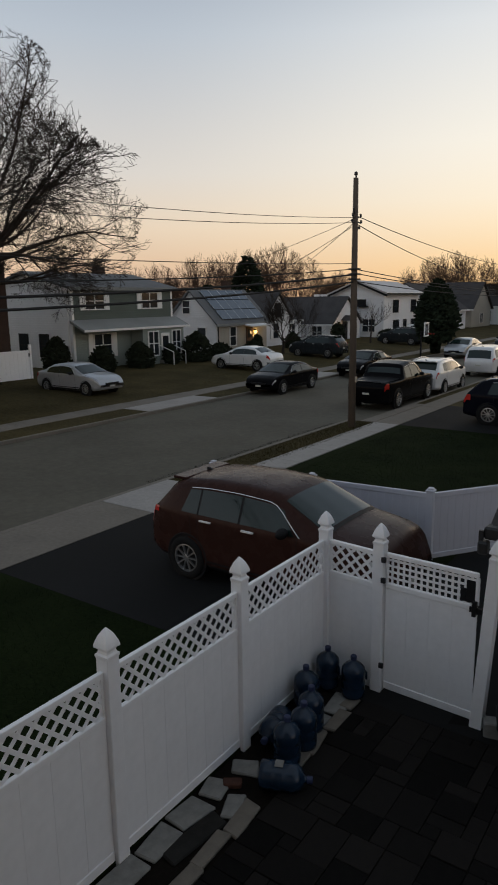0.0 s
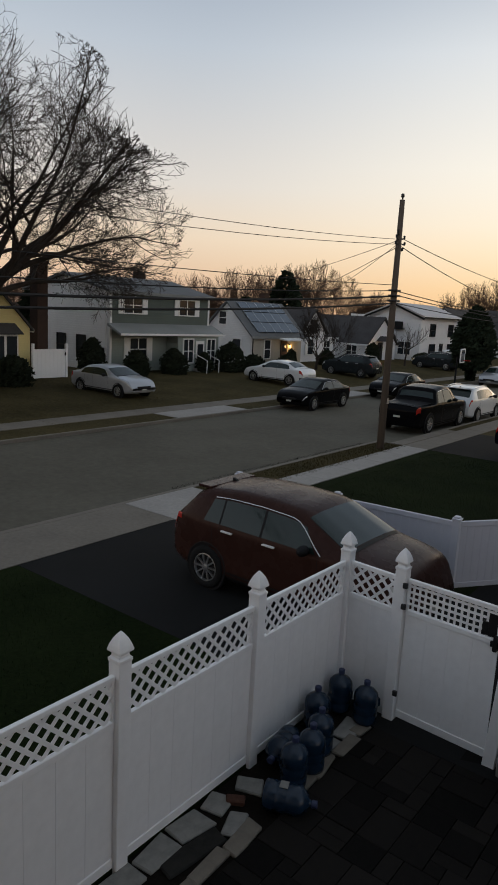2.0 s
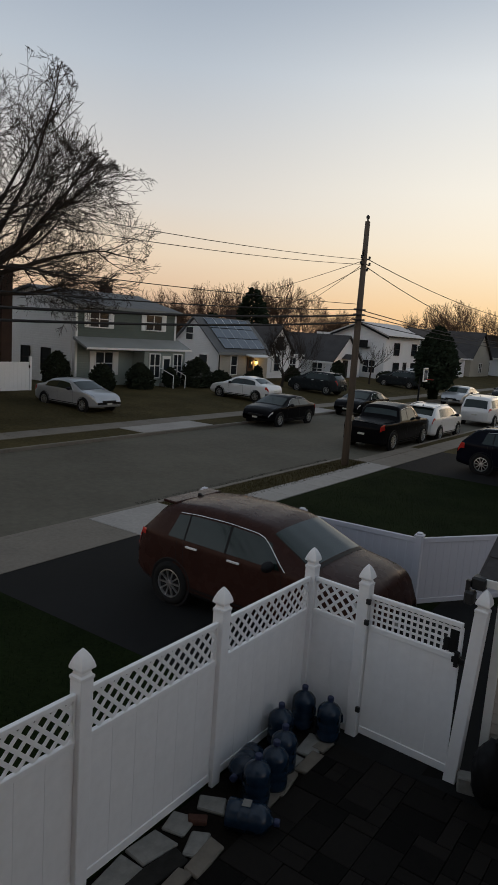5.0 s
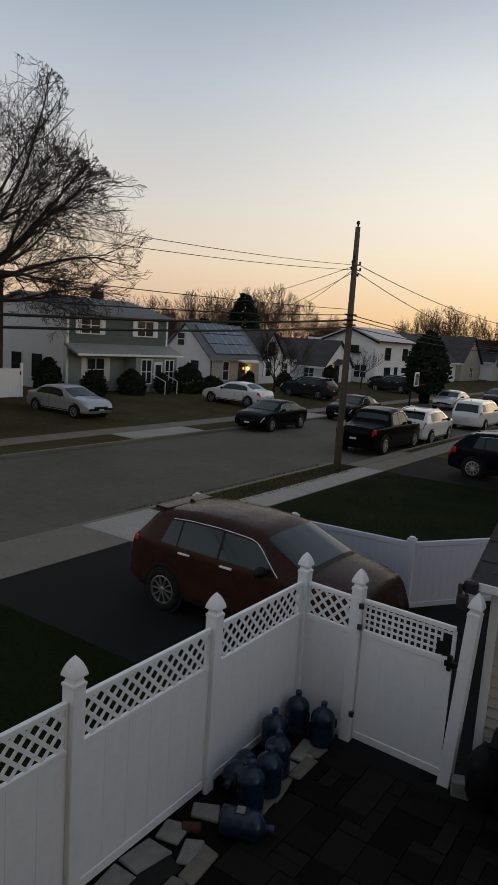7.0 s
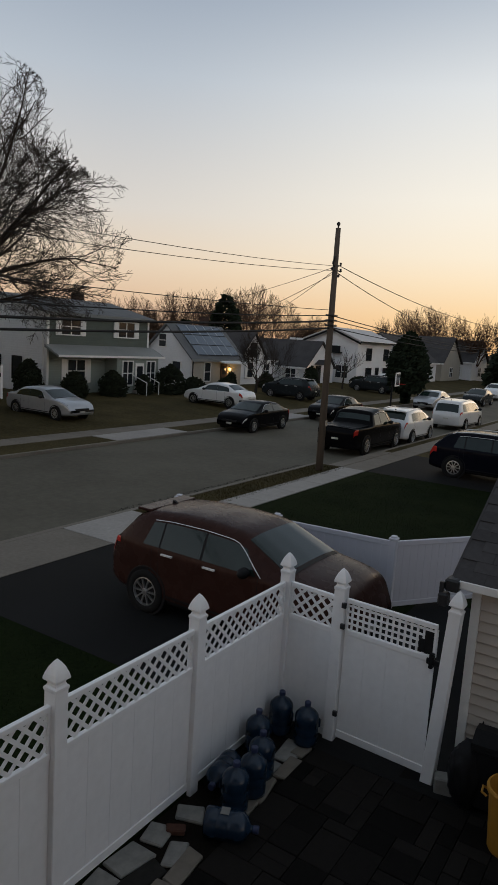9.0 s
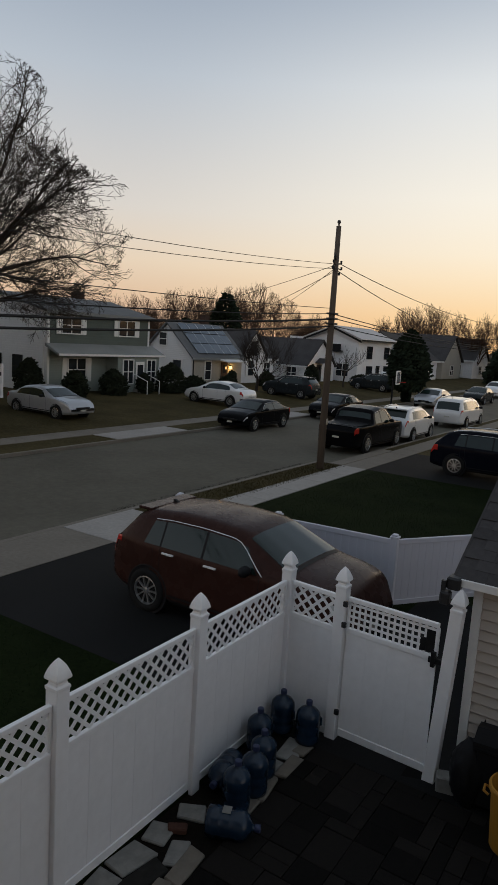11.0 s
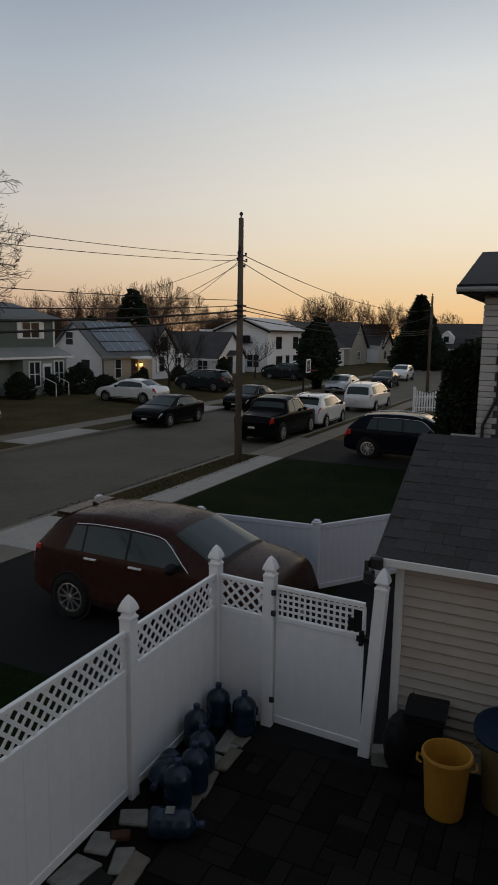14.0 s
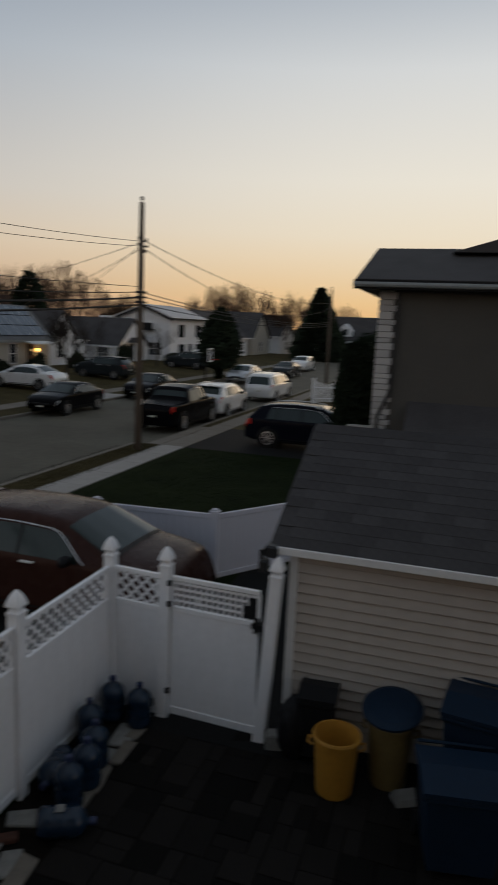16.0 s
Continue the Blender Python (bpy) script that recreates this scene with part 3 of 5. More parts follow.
# ---------- water jugs ----------
def water_jug():
    e = thing("water_jug", 0, 0, 0, label="empty blue five-gallon water jug beside the white fence", category="water jug", group="jugs by the fence")
    prof = [(0.115, 0.0), (0.132, 0.012), (0.135, 0.05), (0.135, 0.10), (0.128, 0.115), (0.135, 0.13), (0.135, 0.20), (0.128, 0.215), (0.135, 0.23), (0.135, 0.31), (0.128, 0.345), (0.095, 0.385), (0.045, 0.415), (0.030, 0.425), (0.029, 0.455)]
    part("body", lathe(bmesh.new(), prof, 24), JUG, e, smooth=True)
    part("cap", lathe(bmesh.new(), [(0.034, 0.44), (0.036, 0.45), (0.036, 0.485), (0.03, 0.492)], 16), CAPBLUE, e, "dark blue cap")
    part("grip", tube(bmesh.new(), [(0.128, 0.02, 0.16), (0.15, 0.0, 0.19), (0.15, 0.0, 0.27), (0.128, -0.02, 0.30)], 0.012, 6), JUG, e)
    return e


jug = water_jug()
jug_at = [(-3.32, 6.22), (-3.32, 5.72), (-3.07, 5.40), (-2.99, 5.11), (-3.00, 4.81)]
jug.matrix_basis = pose(-2.98, 6.20, -0.008, 0, 0, 40)
for i, (x, y) in enumerate(jug_at):
    copy_thing(jug, pose(x, y, -0.008, 0, 0, 50 * i))
lying = [(-3.34, 5.28, 8), (-3.04, 4.40, 113)]
for x, y, turn in lying:
    j = copy_thing(jug, pose(x, y, 0.095, 90, 0, turn))
    tagged(j, "blue water jug lying on its side by the fence")
lab = part("label", boxed(-0.05, 0.05, 0.131, 0.1355, 0.14, 0.22, 0.003), MARBLE, j, "pale torn paper label")

# ---------- bins against the shed ----------


def bin_round(x, y, r, h, material, label, name="bin"):
    e = thing(name, x, y, 0, random.uniform(0, 90), label, "bin")
    r0 = r * 0.8
    prof = [(r0 * 0.95, 0), (r0, 0.02), (r * 0.97, h - 0.06), (r * 1.05, h - 0.055), (r * 1.07, h - 0.02), (r * 1.03, h), (r * 0.97, h), (r * 0.93, h - 0.05), (r0 * 0.92, 0.05)]
    part("body", lathe(bmesh.new(), prof, 28), material, e, smooth=False)
    for s in (-1, 1):
        part("handle", tube(bmesh.new(), [(s * r * 1.0, -0.06, h - 0.12), (s * (r * 1.0 + 0.045), -0.05, h - 0.10), (s * (r * 1.0 + 0.045), 0.05, h - 0.10), (s * r * 1.0, 0.06, h - 0.12)], 0.012, 6), material, e)
    return e


bin_round(-0.72, 5.87, 0.222, 0.61, YELLOW, "open yellow plastic bin standing on the patio")
b2 = bin_round(-0.24, 6.2, 0.225, 0.68, TAN_PLASTIC, "dull tan plastic bin under a wide dark blue lid")
lid = part("lid", lathe(bmesh.new(), [(0.29, 0.0), (0.30, 0.005), (0.30, 0.03), (0.24, 0.065), (0.08, 0.08), (0.02, 0.08)], 28), BLUE_PLASTIC, b2, "domed dark blue lid lying askew")
b2.matrix_basis = pose(-0.24, 6.2, 0)
lid.matrix_basis = pose(0, 0.03, 0.755, 14, -4, 0)


def wheeled_bin(x, y, turn, w, d, h, material, label):
    e = thing("wheeled_bin", x, y, 0, turn, label, "bin")
    bm = bmesh.new()
    box(bm, -w / 2, w / 2, -d / 2, d / 2, 0.06, h, 0.02)
    for v in bm.verts:
        if v.co.z < h / 2:
            v.co.x *= 0.82
            v.co.y *= 0.82
    part("body", bm, material, e)
    part("rim", boxed(-w / 2 - 0.02, w / 2 + 0.02, -d / 2 - 0.02, d / 2 + 0.02, h - 0.06, h - 0.01, 0.01), material, e)
    part("lid", prism(bmesh.new(), [(-d / 2 - 0.03, h), (d / 2 + 0.03, h), (d / 2 + 0.03, h + 0.03), (0, h + 0.08), (-d / 2 - 0.03, h + 0.03)], "x", -w / 2 - 0.03, w / 2 + 0.03), material, e)
    part("handle", tube(bmesh.new(), [(-w / 2, d / 2 + 0.03, h - 0.03), (-w / 2, d / 2 + 0.10, h + 0.03), (w / 2, d / 2 + 0.10, h + 0.03), (w / 2, d / 2 + 0.03, h - 0.03)], 0.015, 6), material, e)
    for s in (-1, 1):
        bm = lathe(bmesh.new(), [(0.09, -0.025), (0.10, -0.02), (0.10, 0.02), (0.09, 0.025)], 16, pose(s * (w / 2 - 0.03), d / 2 - 0.02, 0.10, 0, 90))
        part("wheel", bm, BLACK, e)
    return e


wheeled_bin(-1.00, 6.33, 4, 0.34, 0.36, 0.72, BLACK, "black wheeled bin against the shed wall")
wheeled_bin(0.60, 6.14, -8, 0.66, 0.62, 1.02, BLUE_PLASTIC, "dark blue wheeled bin against the shed wall")
wheeled_bin(0.42, 5.35, 10, 0.66, 0.6, 0.80, BLUE_PLASTIC, "dark blue wheeled bin on the patio")
random.seed(8)
bm = bmesh.new()
bmesh.ops.create_icosphere(bm, subdivisions=4, radius=1.0)
for v in bm.verts:
    k = v.co.copy()
    fold = 1 + 0.16 * noise.noise(k * 1.7) + 0.09 * noise.noise(k * 5.0 + Vector((4, 0, 0)))
    v.co = Vector((k.x * 0.17 * fold, k.y * 0.18 * fold, max(0.0, 0.33 + k.z * 0.36 * fold)))
sack = part("refuse_sack", bm, BLACK, smooth=True)
sack.matrix_basis = pose(-1.23, 6.27, 0, 0, 0, 20)
tagged(sack, "full black plastic refuse sack against the shed wall", "refuse sack")
bag = part("paper_bag", prism(bmesh.new(), [(-0.09, 0), (0.09, 0), (0.06, 0.07), (-0.02, 0.15), (-0.07, 0.06)], "x", -0.10, 0.10), MARBLE)
bag.matrix_basis = pose(-0.06, 5.95, 0, 0, 0, 30)
tagged(bag, "crumpled white paper bag on the patio", "bag")

# ---------- own house round the window ----------
own = thing("own_house", 0, 0, 0, label="house whose upper window looks over the yard", category="house")
HX0, HX1, HY, HW = -3.2, 9.0, 0.0, 0.16
for nm, a, b, c, d in (("wall", HX0, -1.2, 0, 6.0), ("wall", 1.2, HX1, 0, 6.0), ("wall", -1.2, 1.2, 0, 3.5), ("wall", -1.2, 1.2, 5.6, 6.0)):
    part(nm, boxed(a, b, HY, HY + HW, c, d), SIDING, own)
part("wall", boxed(HX0, HX0 + HW, -9, HY, 0, 6.0), SIDING, own)
part("wall", boxed(HX1 - HW, HX1, -9, HY, 0, 6.0), SIDING, own)
part("wall", boxed(HX0, HX1, -9 - HW, -9, 0, 6.0), SIDING, own)
part("floor", boxed(HX0 + HW, HX1 - HW, -9, HY, 2.9, 3.05), SIDING, own)
part("roof", prism(bmesh.new(), [(-9.5, 6.0), (0.75, 6.0), (-4.4, 8.4)], "x", HX0 - 0.3, HX1 + 0.3), ROOF, own)

# ---------- vehicles ----------
# length, width, wheel radius, belt height, wheel places, then (share of length, height of the top)
SUV_SHAPE = (4.36, 1.84, 0.35, 1.07, (0.20, 0.79), [(0, 0.70), (0.008, 0.98), (0.022, 1.12), (0.06, 1.28), (0.105, 1.52), (0.15, 1.60), (0.28, 1.66), (0.42, 1.67), (0.55, 1.635), (0.60, 1.585), (0.775, 1.21), (0.88, 1.13), (0.955, 1.02), (0.982, 0.86), (0.995, 0.70), (1, 0.55)])
SEDAN_SHAPE = (4.60, 1.82, 0.335, 0.97, (0.20, 0.805), [(0, 0.70), (0.012, 0.95), (0.04, 1.07), (0.13, 1.10), (0.27, 1.41), (0.42, 1.49), (0.53, 1.46), (0.59, 1.39), (0.755, 1.04), (0.90, 0.92), (0.97, 0.78), (1, 0.52)])
VAN_SHAPE = (5.00, 1.95, 0.35, 1.08, (0.19, 0.80), [(0, 0.80), (0.01, 1.10), (0.05, 1.60), (0.09, 1.72), (0.40, 1.78), (0.62, 1.70), (0.67, 1.62), (0.83, 1.12), (0.95, 0.92), (0.99, 0.74), (1, 0.6)])
PICKUP_SHAPE = (5.60, 1.98, 0.40, 1.18, (0.20, 0.805), [(0, 0.9), (0.006, 1.20), (0.29, 1.22), (0.305, 1.28), (0.325, 1.78), (0.48, 1.89), (0.58, 1.87), (0.61, 1.81), (0.72, 1.27), (0.90, 1.16), (0.975, 1.02), (0.99, 0.8), (1, 0.7)])
WAGON_SHAPE = (5.0, 1.92, 0.37, 1.04, (0.19, 0.79), SUV_SHAPE[5])
SHAPES = {"suv": SUV_SHAPE, "wagon": WAGON_SHAPE, "sedan": SEDAN_SHAPE, "van": VAN_SHAPE, "pickup": PICKUP_SHAPE}


class Shell:
    """The outer skin of a vehicle as a function of the place along it (0 rear to 1 front) and round it (0 top middle to 1 sill)."""

    def __init__(self, kind):
        self.L, self.W, self.R, self.belt, self.axles, self.top = SHAPES[kind]
        self.kind = kind
        self.H = max(z for _, z in self.top)

    def height(self, u):
        for (a, za), (b, zb) in zip(self.top, self.top[1:]):
            if u <= b:
                k = (u - a) / max(1e-6, b - a)
                return za + (zb - za) * k
        return self.top[-1][1]

    def smooth(self, u):
        return sum(self.height(min(1, max(0, u + d))) for d in (-0.016, -0.008, 0, 0.008, 0.016)) / 5

    def at(self, u, v, side=1):
        zt = self.smooth(u)
        w = self.W / 2 * (1 - 0.16 * abs(2 * u - 1) ** 7 - 0.03 * abs(2 * u - 1) ** 2)
        cab = min(1, max(0, (zt - self.belt) / (self.H - self.belt)))
        belt = min(self.belt + 0.05 * (0.5 - u), zt - 0.05)
        wt = w * (0.95 - 0.19 * cab)
        low = 0.22 + 0.10 * abs(2 * u - 1) ** 6
        ks = [(0, 0, zt), (0.16, 0.55 * wt, zt - 0.008), (0.28, 0.88 * wt, zt - 0.035), (0.35, wt, zt - 0.04 - 0.06 * cab), (0.58, w * 0.985, belt), (0.66, w, belt - 0.08), (0.82, w * 0.985, 0.55), (0.93, w * 0.985, low + 0.1), (1, w * 0.9, low)]
        for (a, ya, za), (b, yb, zb) in zip(ks, ks[1:]):
            if v <= b + 1e-9:
                k = (v - a) / (b - a)
                return Vector(((u - 0.5) * self.L, side * (ya + (yb - ya) * k), za + (zb - za) * k))
        return Vector(((u - 0.5) * self.L, side * ks[-1][1], ks[-1][2]))

    def patch(self, u0, u1, v0, v1, side, nu=6, nv=4, out=0.006, lean0=0.0, lean1=0.0):
        """A piece of the skin, lifted off it by a little; lean: how far its ends slant."""
        bm = bmesh.new()
        g = []
        for i in range(nu + 1):
            row = []
            for j in range(nv + 1):
                v = v0 + (v1 - v0) * j / nv
                a, b = u0 + lean0 * j / nv, u1 + lean1 * j / nv
                u = a + (b - a) * i / nu
                p = self.at(u, v, side)
                n = (self.at(u + 0.004, v, side) - self.at(u - 0.004, v, side)).cross(self.at(u, v + 0.01, side) - self.at(u, v - 0.01 if v > 0.01 else v, side))
                n.normalize()
                n *= -1 if n.dot(p - Vector((p.x, 0, 0.7))) < 0 else 1
                row.append(bm.verts.new(p + n * out))
            g.append(row)
        for i in range(nu):
            for j in range(nv):
                bm.faces.new((g[i][j], g[i + 1][j], g[i + 1][j + 1], g[i][j + 1]))
        bmesh.ops.recalc_face_normals(bm, faces=bm.faces)
        return bm

    def across(self, u0, u1, v1, out=0.006, nu=5, nv=6):
        """A patch right across the middle, for windscreens and hatches."""
        bm = bmesh.new()
        g = []
        for i in range(nu + 1):
            u = u0 + (u1 - u0) * i / nu
            row = []
            for j in range(-nv, nv + 1):
                p = self.at(u, abs(j) / nv * v1, 1 if j >= 0 else -1)
                d = self.at(u + 0.006, 0) - self.at(u - 0.006, 0)
                n = Vector((-d.z, 0, d.x)).normalized()
                row.append(bm.verts.new(p + n * out))
            g.append(row)
        for i in range(nu):
            for j in range(2 * nv):
                bm.faces.new((g[i][j], g[i + 1][j], g[i + 1][j + 1], g[i][j + 1]))
        bmesh.ops.recalc_face_normals(bm, faces=bm.faces)
        return bm


def wheel_parts(parent, x, y, r, side, spokes=10):
    """A wheel with its tyre and spoked rim; the outer face looks along y."""
    w = part("wheel", lathe(bmesh.new(), [(r * 0.55, -0.09), (r * 0.62, -0.085), (r * 0.62, 0.02), (r * 0.3, 0.01)], 20, pose(0, 0, 0, -90 * side)), BLACK, parent)
    w.matrix_basis = pose(x, y, r)
    tyre = [(r * 0.62, -0.11), (r * 0.9, -0.12), (r, -0.09), (r, 0.075), (r * 0.95, 0.1), (r * 0.70, 0.105), (r * 0.66, 0.085), (r * 0.62, 0.05)]
    part("tyre", lathe(bmesh.new(), tyre, 28, pose(0, 0, 0, -90 * side)), RUBBER, w, smooth=True)
    bm = bmesh.new()
    m0 = pose(0, 0, 0, -90 * side)
    for k in range(spokes):
        a = k * 2 * math.pi / spokes
        m = m0 @ pose(0, 0, 0.075, 0, 0, math.degrees(a))
        box(bm, r * 0.10, r * 0.64, -r * 0.035, r * 0.035, -0.015, 0.012, 0, m)
    lathe(bm, [(r * 0.16, 0.05), (r * 0.15, 0.095), (r * 0.05, 0.1)], 14, m0)
    n = 28
    lathe(bm, [(r * 0.655, 0.06), (r * 0.67, 0.095), (r * 0.62, 0.098), (r * 0.60, 0.06)], n, m0)
    part("rim", bm, ALLOY, w)


def vehicle(name, kind, x, y, turn, paint, label, z=0.0, group="", rails=False, spokes=10, trim=CHROME):
    s = Shell(kind)
    e = thing(name, x, y, z, turn, label, "car" if kind != "pickup" else "pickup truck", group)
    bm = bmesh.new()
    us = [0, 0.004] + [i / 64 for i in range(1, 64)] + [0.996, 1]
    vs = [0, 0.08, 0.16, 0.22, 0.28, 0.32, 0.35, 0.40, 0.46, 0.52, 0.58, 0.62, 0.66, 0.74, 0.82, 0.88, 0.93, 1]
    rings = []
    for u in us:
        left = [bm.verts.new(s.at(u, v, 1)) for v in vs]
        right = [bm.verts.new(s.at(u, v, -1)) for v in vs[1:]]
        rings.append(right[::-1] + left)
    for a, b in zip(rings, rings[1:]):
        for k in range(len(a) - 1):
            bm.faces.new((a[k], b[k], b[k + 1], a[k + 1]))
        bm.faces.new((a[-1], b[-1], b[0], a[0]))
    bm.faces.new(rings[0])
    bm.faces.new(rings[-1][::-1])
    bmesh.ops.recalc_face_normals(bm, faces=bm.faces)
    part("body", bm, paint, e, smooth=True)
    # glass
    if kind == "pickup":
        wins, ws, rw = [(0.335, 0.45), (0.46, 0.635)], (0.617, 0.712), (0.307, 0.324)
    elif kind == "sedan":
        wins, ws, rw = [(0.205, 0.405), (0.415, 0.645)], (0.60, 0.745), (0.145, 0.265)
    elif kind == "van":
        wins, ws, rw = [(0.08, 0.27), (0.28, 0.50), (0.51, 0.70)], (0.675, 0.815), (0.014, 0.05)
    else:
        wins, ws, rw = [(0.175, 0.25), (0.258, 0.435), (0.445, 0.665)], (0.605, 0.765), (0.045, 0.115)
    part("windscreen", s.across(ws[0], ws[1], 0.30, 0.006, 14, 10), CARGLASS, e, smooth=True)
    part("cowl", s.across(ws[1] + 0.003, ws[1] + 0.016, 0.28, 0.006, 2), BLACK, e, "black cowl below the windscreen")
    part("rear_window", s.across(rw[0], rw[1], 0.28), CARGLASS, e, smooth=True)
    for side in (1, -1):
        for i, (a, b) in enumerate(wins):
            last = i == len(wins) - 1
            part("side_window", s.patch(a + (0.025 if i == 0 else 0), b - (0.055 if last else 0), 0.385, 0.565, side, 8, 4, 0.006, -0.025 if i == 0 else 0, 0.055 if last else 0), CARGLASS, e, smooth=True)
        for (_, a), (b, _) in zip(wins, wins[1:]):
            part("pillar", s.patch(a, b, 0.385, 0.565, side, 2, 4, 0.004), BLACK, e, "black window pillar")
        # bright strip above the windows, down the front pillar
        bm = bmesh.new()
        n = 18
        pts = []
        for i in range(n + 1):
            u = wins[0][0] + 0.03 + (wins[-1][1] + 0.02 - wins[0][0] - 0.03) * i / n
            v = 0.372 + max(0, (i - n * 0.75) / (n * 0.25)) ** 1.5 * 0.19
            p = s.at(u, v, side)
            pts.append(p + Vector((0, side * 0.010, 0.006)))
        part("window_trim", tube(bm, pts, 0.008, 5), trim, e, "bright window strip")
        # wheels in dark arches
        for a in s.axles:
            xx = (a - 0.5) * s.L
            yy = abs(s.at(a, 0.82).y)
            arch = lathe(bmesh.new(), [(s.R * 1.17, -0.10), (s.R * 1.17, 0.008), (s.R * 1.13, 0.012), (s.R * 1.05, 0.004)], 28, pose(xx, side * (yy + 0.002), s.R + 0.01, -90 * side))
            part("wheel_arch", arch, BLACK, e, "black arch lining")
            wheel_parts(e, xx, side * (yy - 0.055), s.R, side, spokes)
        sill = s.patch(s.axles[0] + s.R / s.L * 1.2, s.axles[1] - s.R / s.L * 1.2, 0.90, 0.99, side, 6, 2, 0.008)
        part("sill", sill, BLACK, e, "black sill strip")
        # doors: seams and handles
        for a in ([wins[1][0] - 0.005] if len(wins) > 1 else []) + [wins[-1][1] + 0.01, wins[0][1] - 0.13 if kind == "sedan" else wins[0][1] - 0.03]:
            part("door_seam", s.patch(a, a + 0.0022, 0.58, 0.92, side, 1, 8, 0.003), BLACK, e)
        for a in (wins[-1][0] + 0.015, (wins[-2][0] if len(wins) > 1 else wins[0][0]) + 0.015):
            p = s.at(a, 0.635, side)
            # white trim on the SUV handles stands in for the glint of chrome
            part("door_handle", boxed(p.x - 0.02, p.x + 0.20, *sorted((p.y - side * 0.01, p.y + side * 0.035)), p.z - 0.010, p.z + 0.016, 0.004), TRIM if kind == "suv" else paint, e, "door handle with its chrome glint coloured flat white" if kind == "suv" else "")
        # mirror
        p = s.at(wins[-1][1] - 0.03, 0.56, side)
        bm = bmesh.new()
        bmesh.ops.create_uvsphere(bm, u_segments=12, v_segments=8, radius=0.1)
        bmesh.ops.transform(bm, matrix=pose(p.x, p.y + side * 0.13, p.z + 0.05) @ Matrix.Diagonal((0.8, 1.25, 0.8, 1)), verts=bm.verts)
        part("mirror", box(bm, p.x - 0.03, p.x + 0.03, min(p.y, p.y + side * 0.1), max(p.y, p.y + side * 0.1), p.z + 0.0, p.z + 0.04), BLACK, e, smooth=True)
        # lamps
        part("tail_lamp", s.patch(0.006, 0.055, 0.56 if kind in ("suv", "van") else 0.60, 0.66 if kind in ("suv", "van") else 0.71, side, 4, 3, 0.008), TAIL, e, "red tail lamp")
        part("headlamp", s.patch(0.93, 0.988, 0.62, 0.70, side, 5, 3, 0.008), HEAD, e, "clear headlamp")
        if rails:
            pts = [s.at(u, 0.30, side) + Vector((0, 0, 0.05 if 0.17 < u < 0.55 else 0.0)) for u in (0.15, 0.18, 0.30, 0.42, 0.53, 0.57)]
            part("roof_rail", tube(bmesh.new(), pts, 0.016, 6), trim, e, "bright roof rail")
    # bonnet seams and aerial
    if kind != "pickup":
        for side in (1, -1):
            part("bonnet_seam", s.patch(ws[1] + 0.02, 0.955, 0.315, 0.327, side, 8, 1, 0.003), BLACK, e)
        p = s.at(0.16, 0.0)
        part("aerial", prism(bmesh.new(), [(p.x - 0.07, p.z - 0.01), (p.x + 0.08, p.z - 0.01), (p.x - 0.04, p.z + 0.045), (p.x - 0.06, p.z + 0.045)], "y", -0.02, 0.02), BLACK, e)
    # bumpers, grille, plates
    lx = s.L / 2
    part("rear_bumper", s.patch(0.0045, 0.05, 0.82, 0.98, 1, 4, 3, 0.01), BLACK, e)
    part("grille", boxed(lx - 0.05, lx + 0.012, -0.42, 0.42, 0.52, 0.52 + 0.10, 0.01), BLACK, e, "black grille")
    part("number_plate", boxed(-lx - 0.015, -lx + 0.01, -0.15, 0.15, 0.66, 0.74, 0.004), PLATE, e, "pale number plate")
    part("number_plate", boxed(lx - 0.01, lx + 0.02, -0.15, 0.15, 0.42, 0.50, 0.004), PLATE, e, "pale number plate")
    if kind == "pickup":
        bm = s.across(0.02, 0.285, 0.27, 0.006)
        part("bed_cover", bm, BLACK, e, "black cover over the load bed")
    if kind == "suv":
        bm = bmesh.new()
        z0 = s.at(0.13, 0.0).z
        box(bm, (0.085 - 0.5) * s.L, (0.15 - 0.5) * s.L, -0.60, 0.60, z0 - 0.015, z0 + 0.03, 0.012)
        part("tailgate_spoiler", bm, paint, e)
    return e


vehicle("car", "suv", -5.42, 8.62, 0, RED_PAINT, "dark red compact SUV parked on the driveway", 0.003, rails=False)
vehicle("car", "wagon", -5.02, 24.85, 0, BLUE_PAINT, "dark navy SUV with bright roof rails on the neighbour's driveway", 0.003, rails=True)
ST = "cars along the street"
vehicle("car", "pickup", -11.95, 28.1, 90, BLACK_PAINT, "black pickup truck parked at the kerb", -0.10, ST)
vehicle("car", "suv", -11.7, 32.9, 90, WHITE_PAINT, "white compact SUV parked at the kerb", -0.10, ST, rails=True)
vehicle("car", "van", -11.6, 41.9, 90, WHITE_PAINT, "white minivan parked at the kerb", -0.10, ST, rails=True)
vehicle("car", "sedan", -18.42, 29.2, -90, BLACK_PAINT, "black sedan parked across the street", -0.10, ST)
vehicle("car", "sedan", -18.0, 37.9, -90, BLACK_PAINT, "dark sedan parked across the street", -0.10, ST)
vehicle("car", "sedan", -16.9, 53.2, -90, SILVER_PAINT, "silver sedan parked facing down the street", -0.10, ST)
vehicle("car", "sedan", -15.7, 62.5, -90, GREY_PAINT, "dark grey sedan far down the street", -0.10, ST)
vehicle("car", "suv", -16.6, 73.0, -90, WHITE_PAINT, "white SUV far down the street", -0.10, ST)
vehicle("car", "sedan", -12.0, 84.0, 90, WHITE_PAINT, "white sedan at the far end of the street", -0.10, ST)
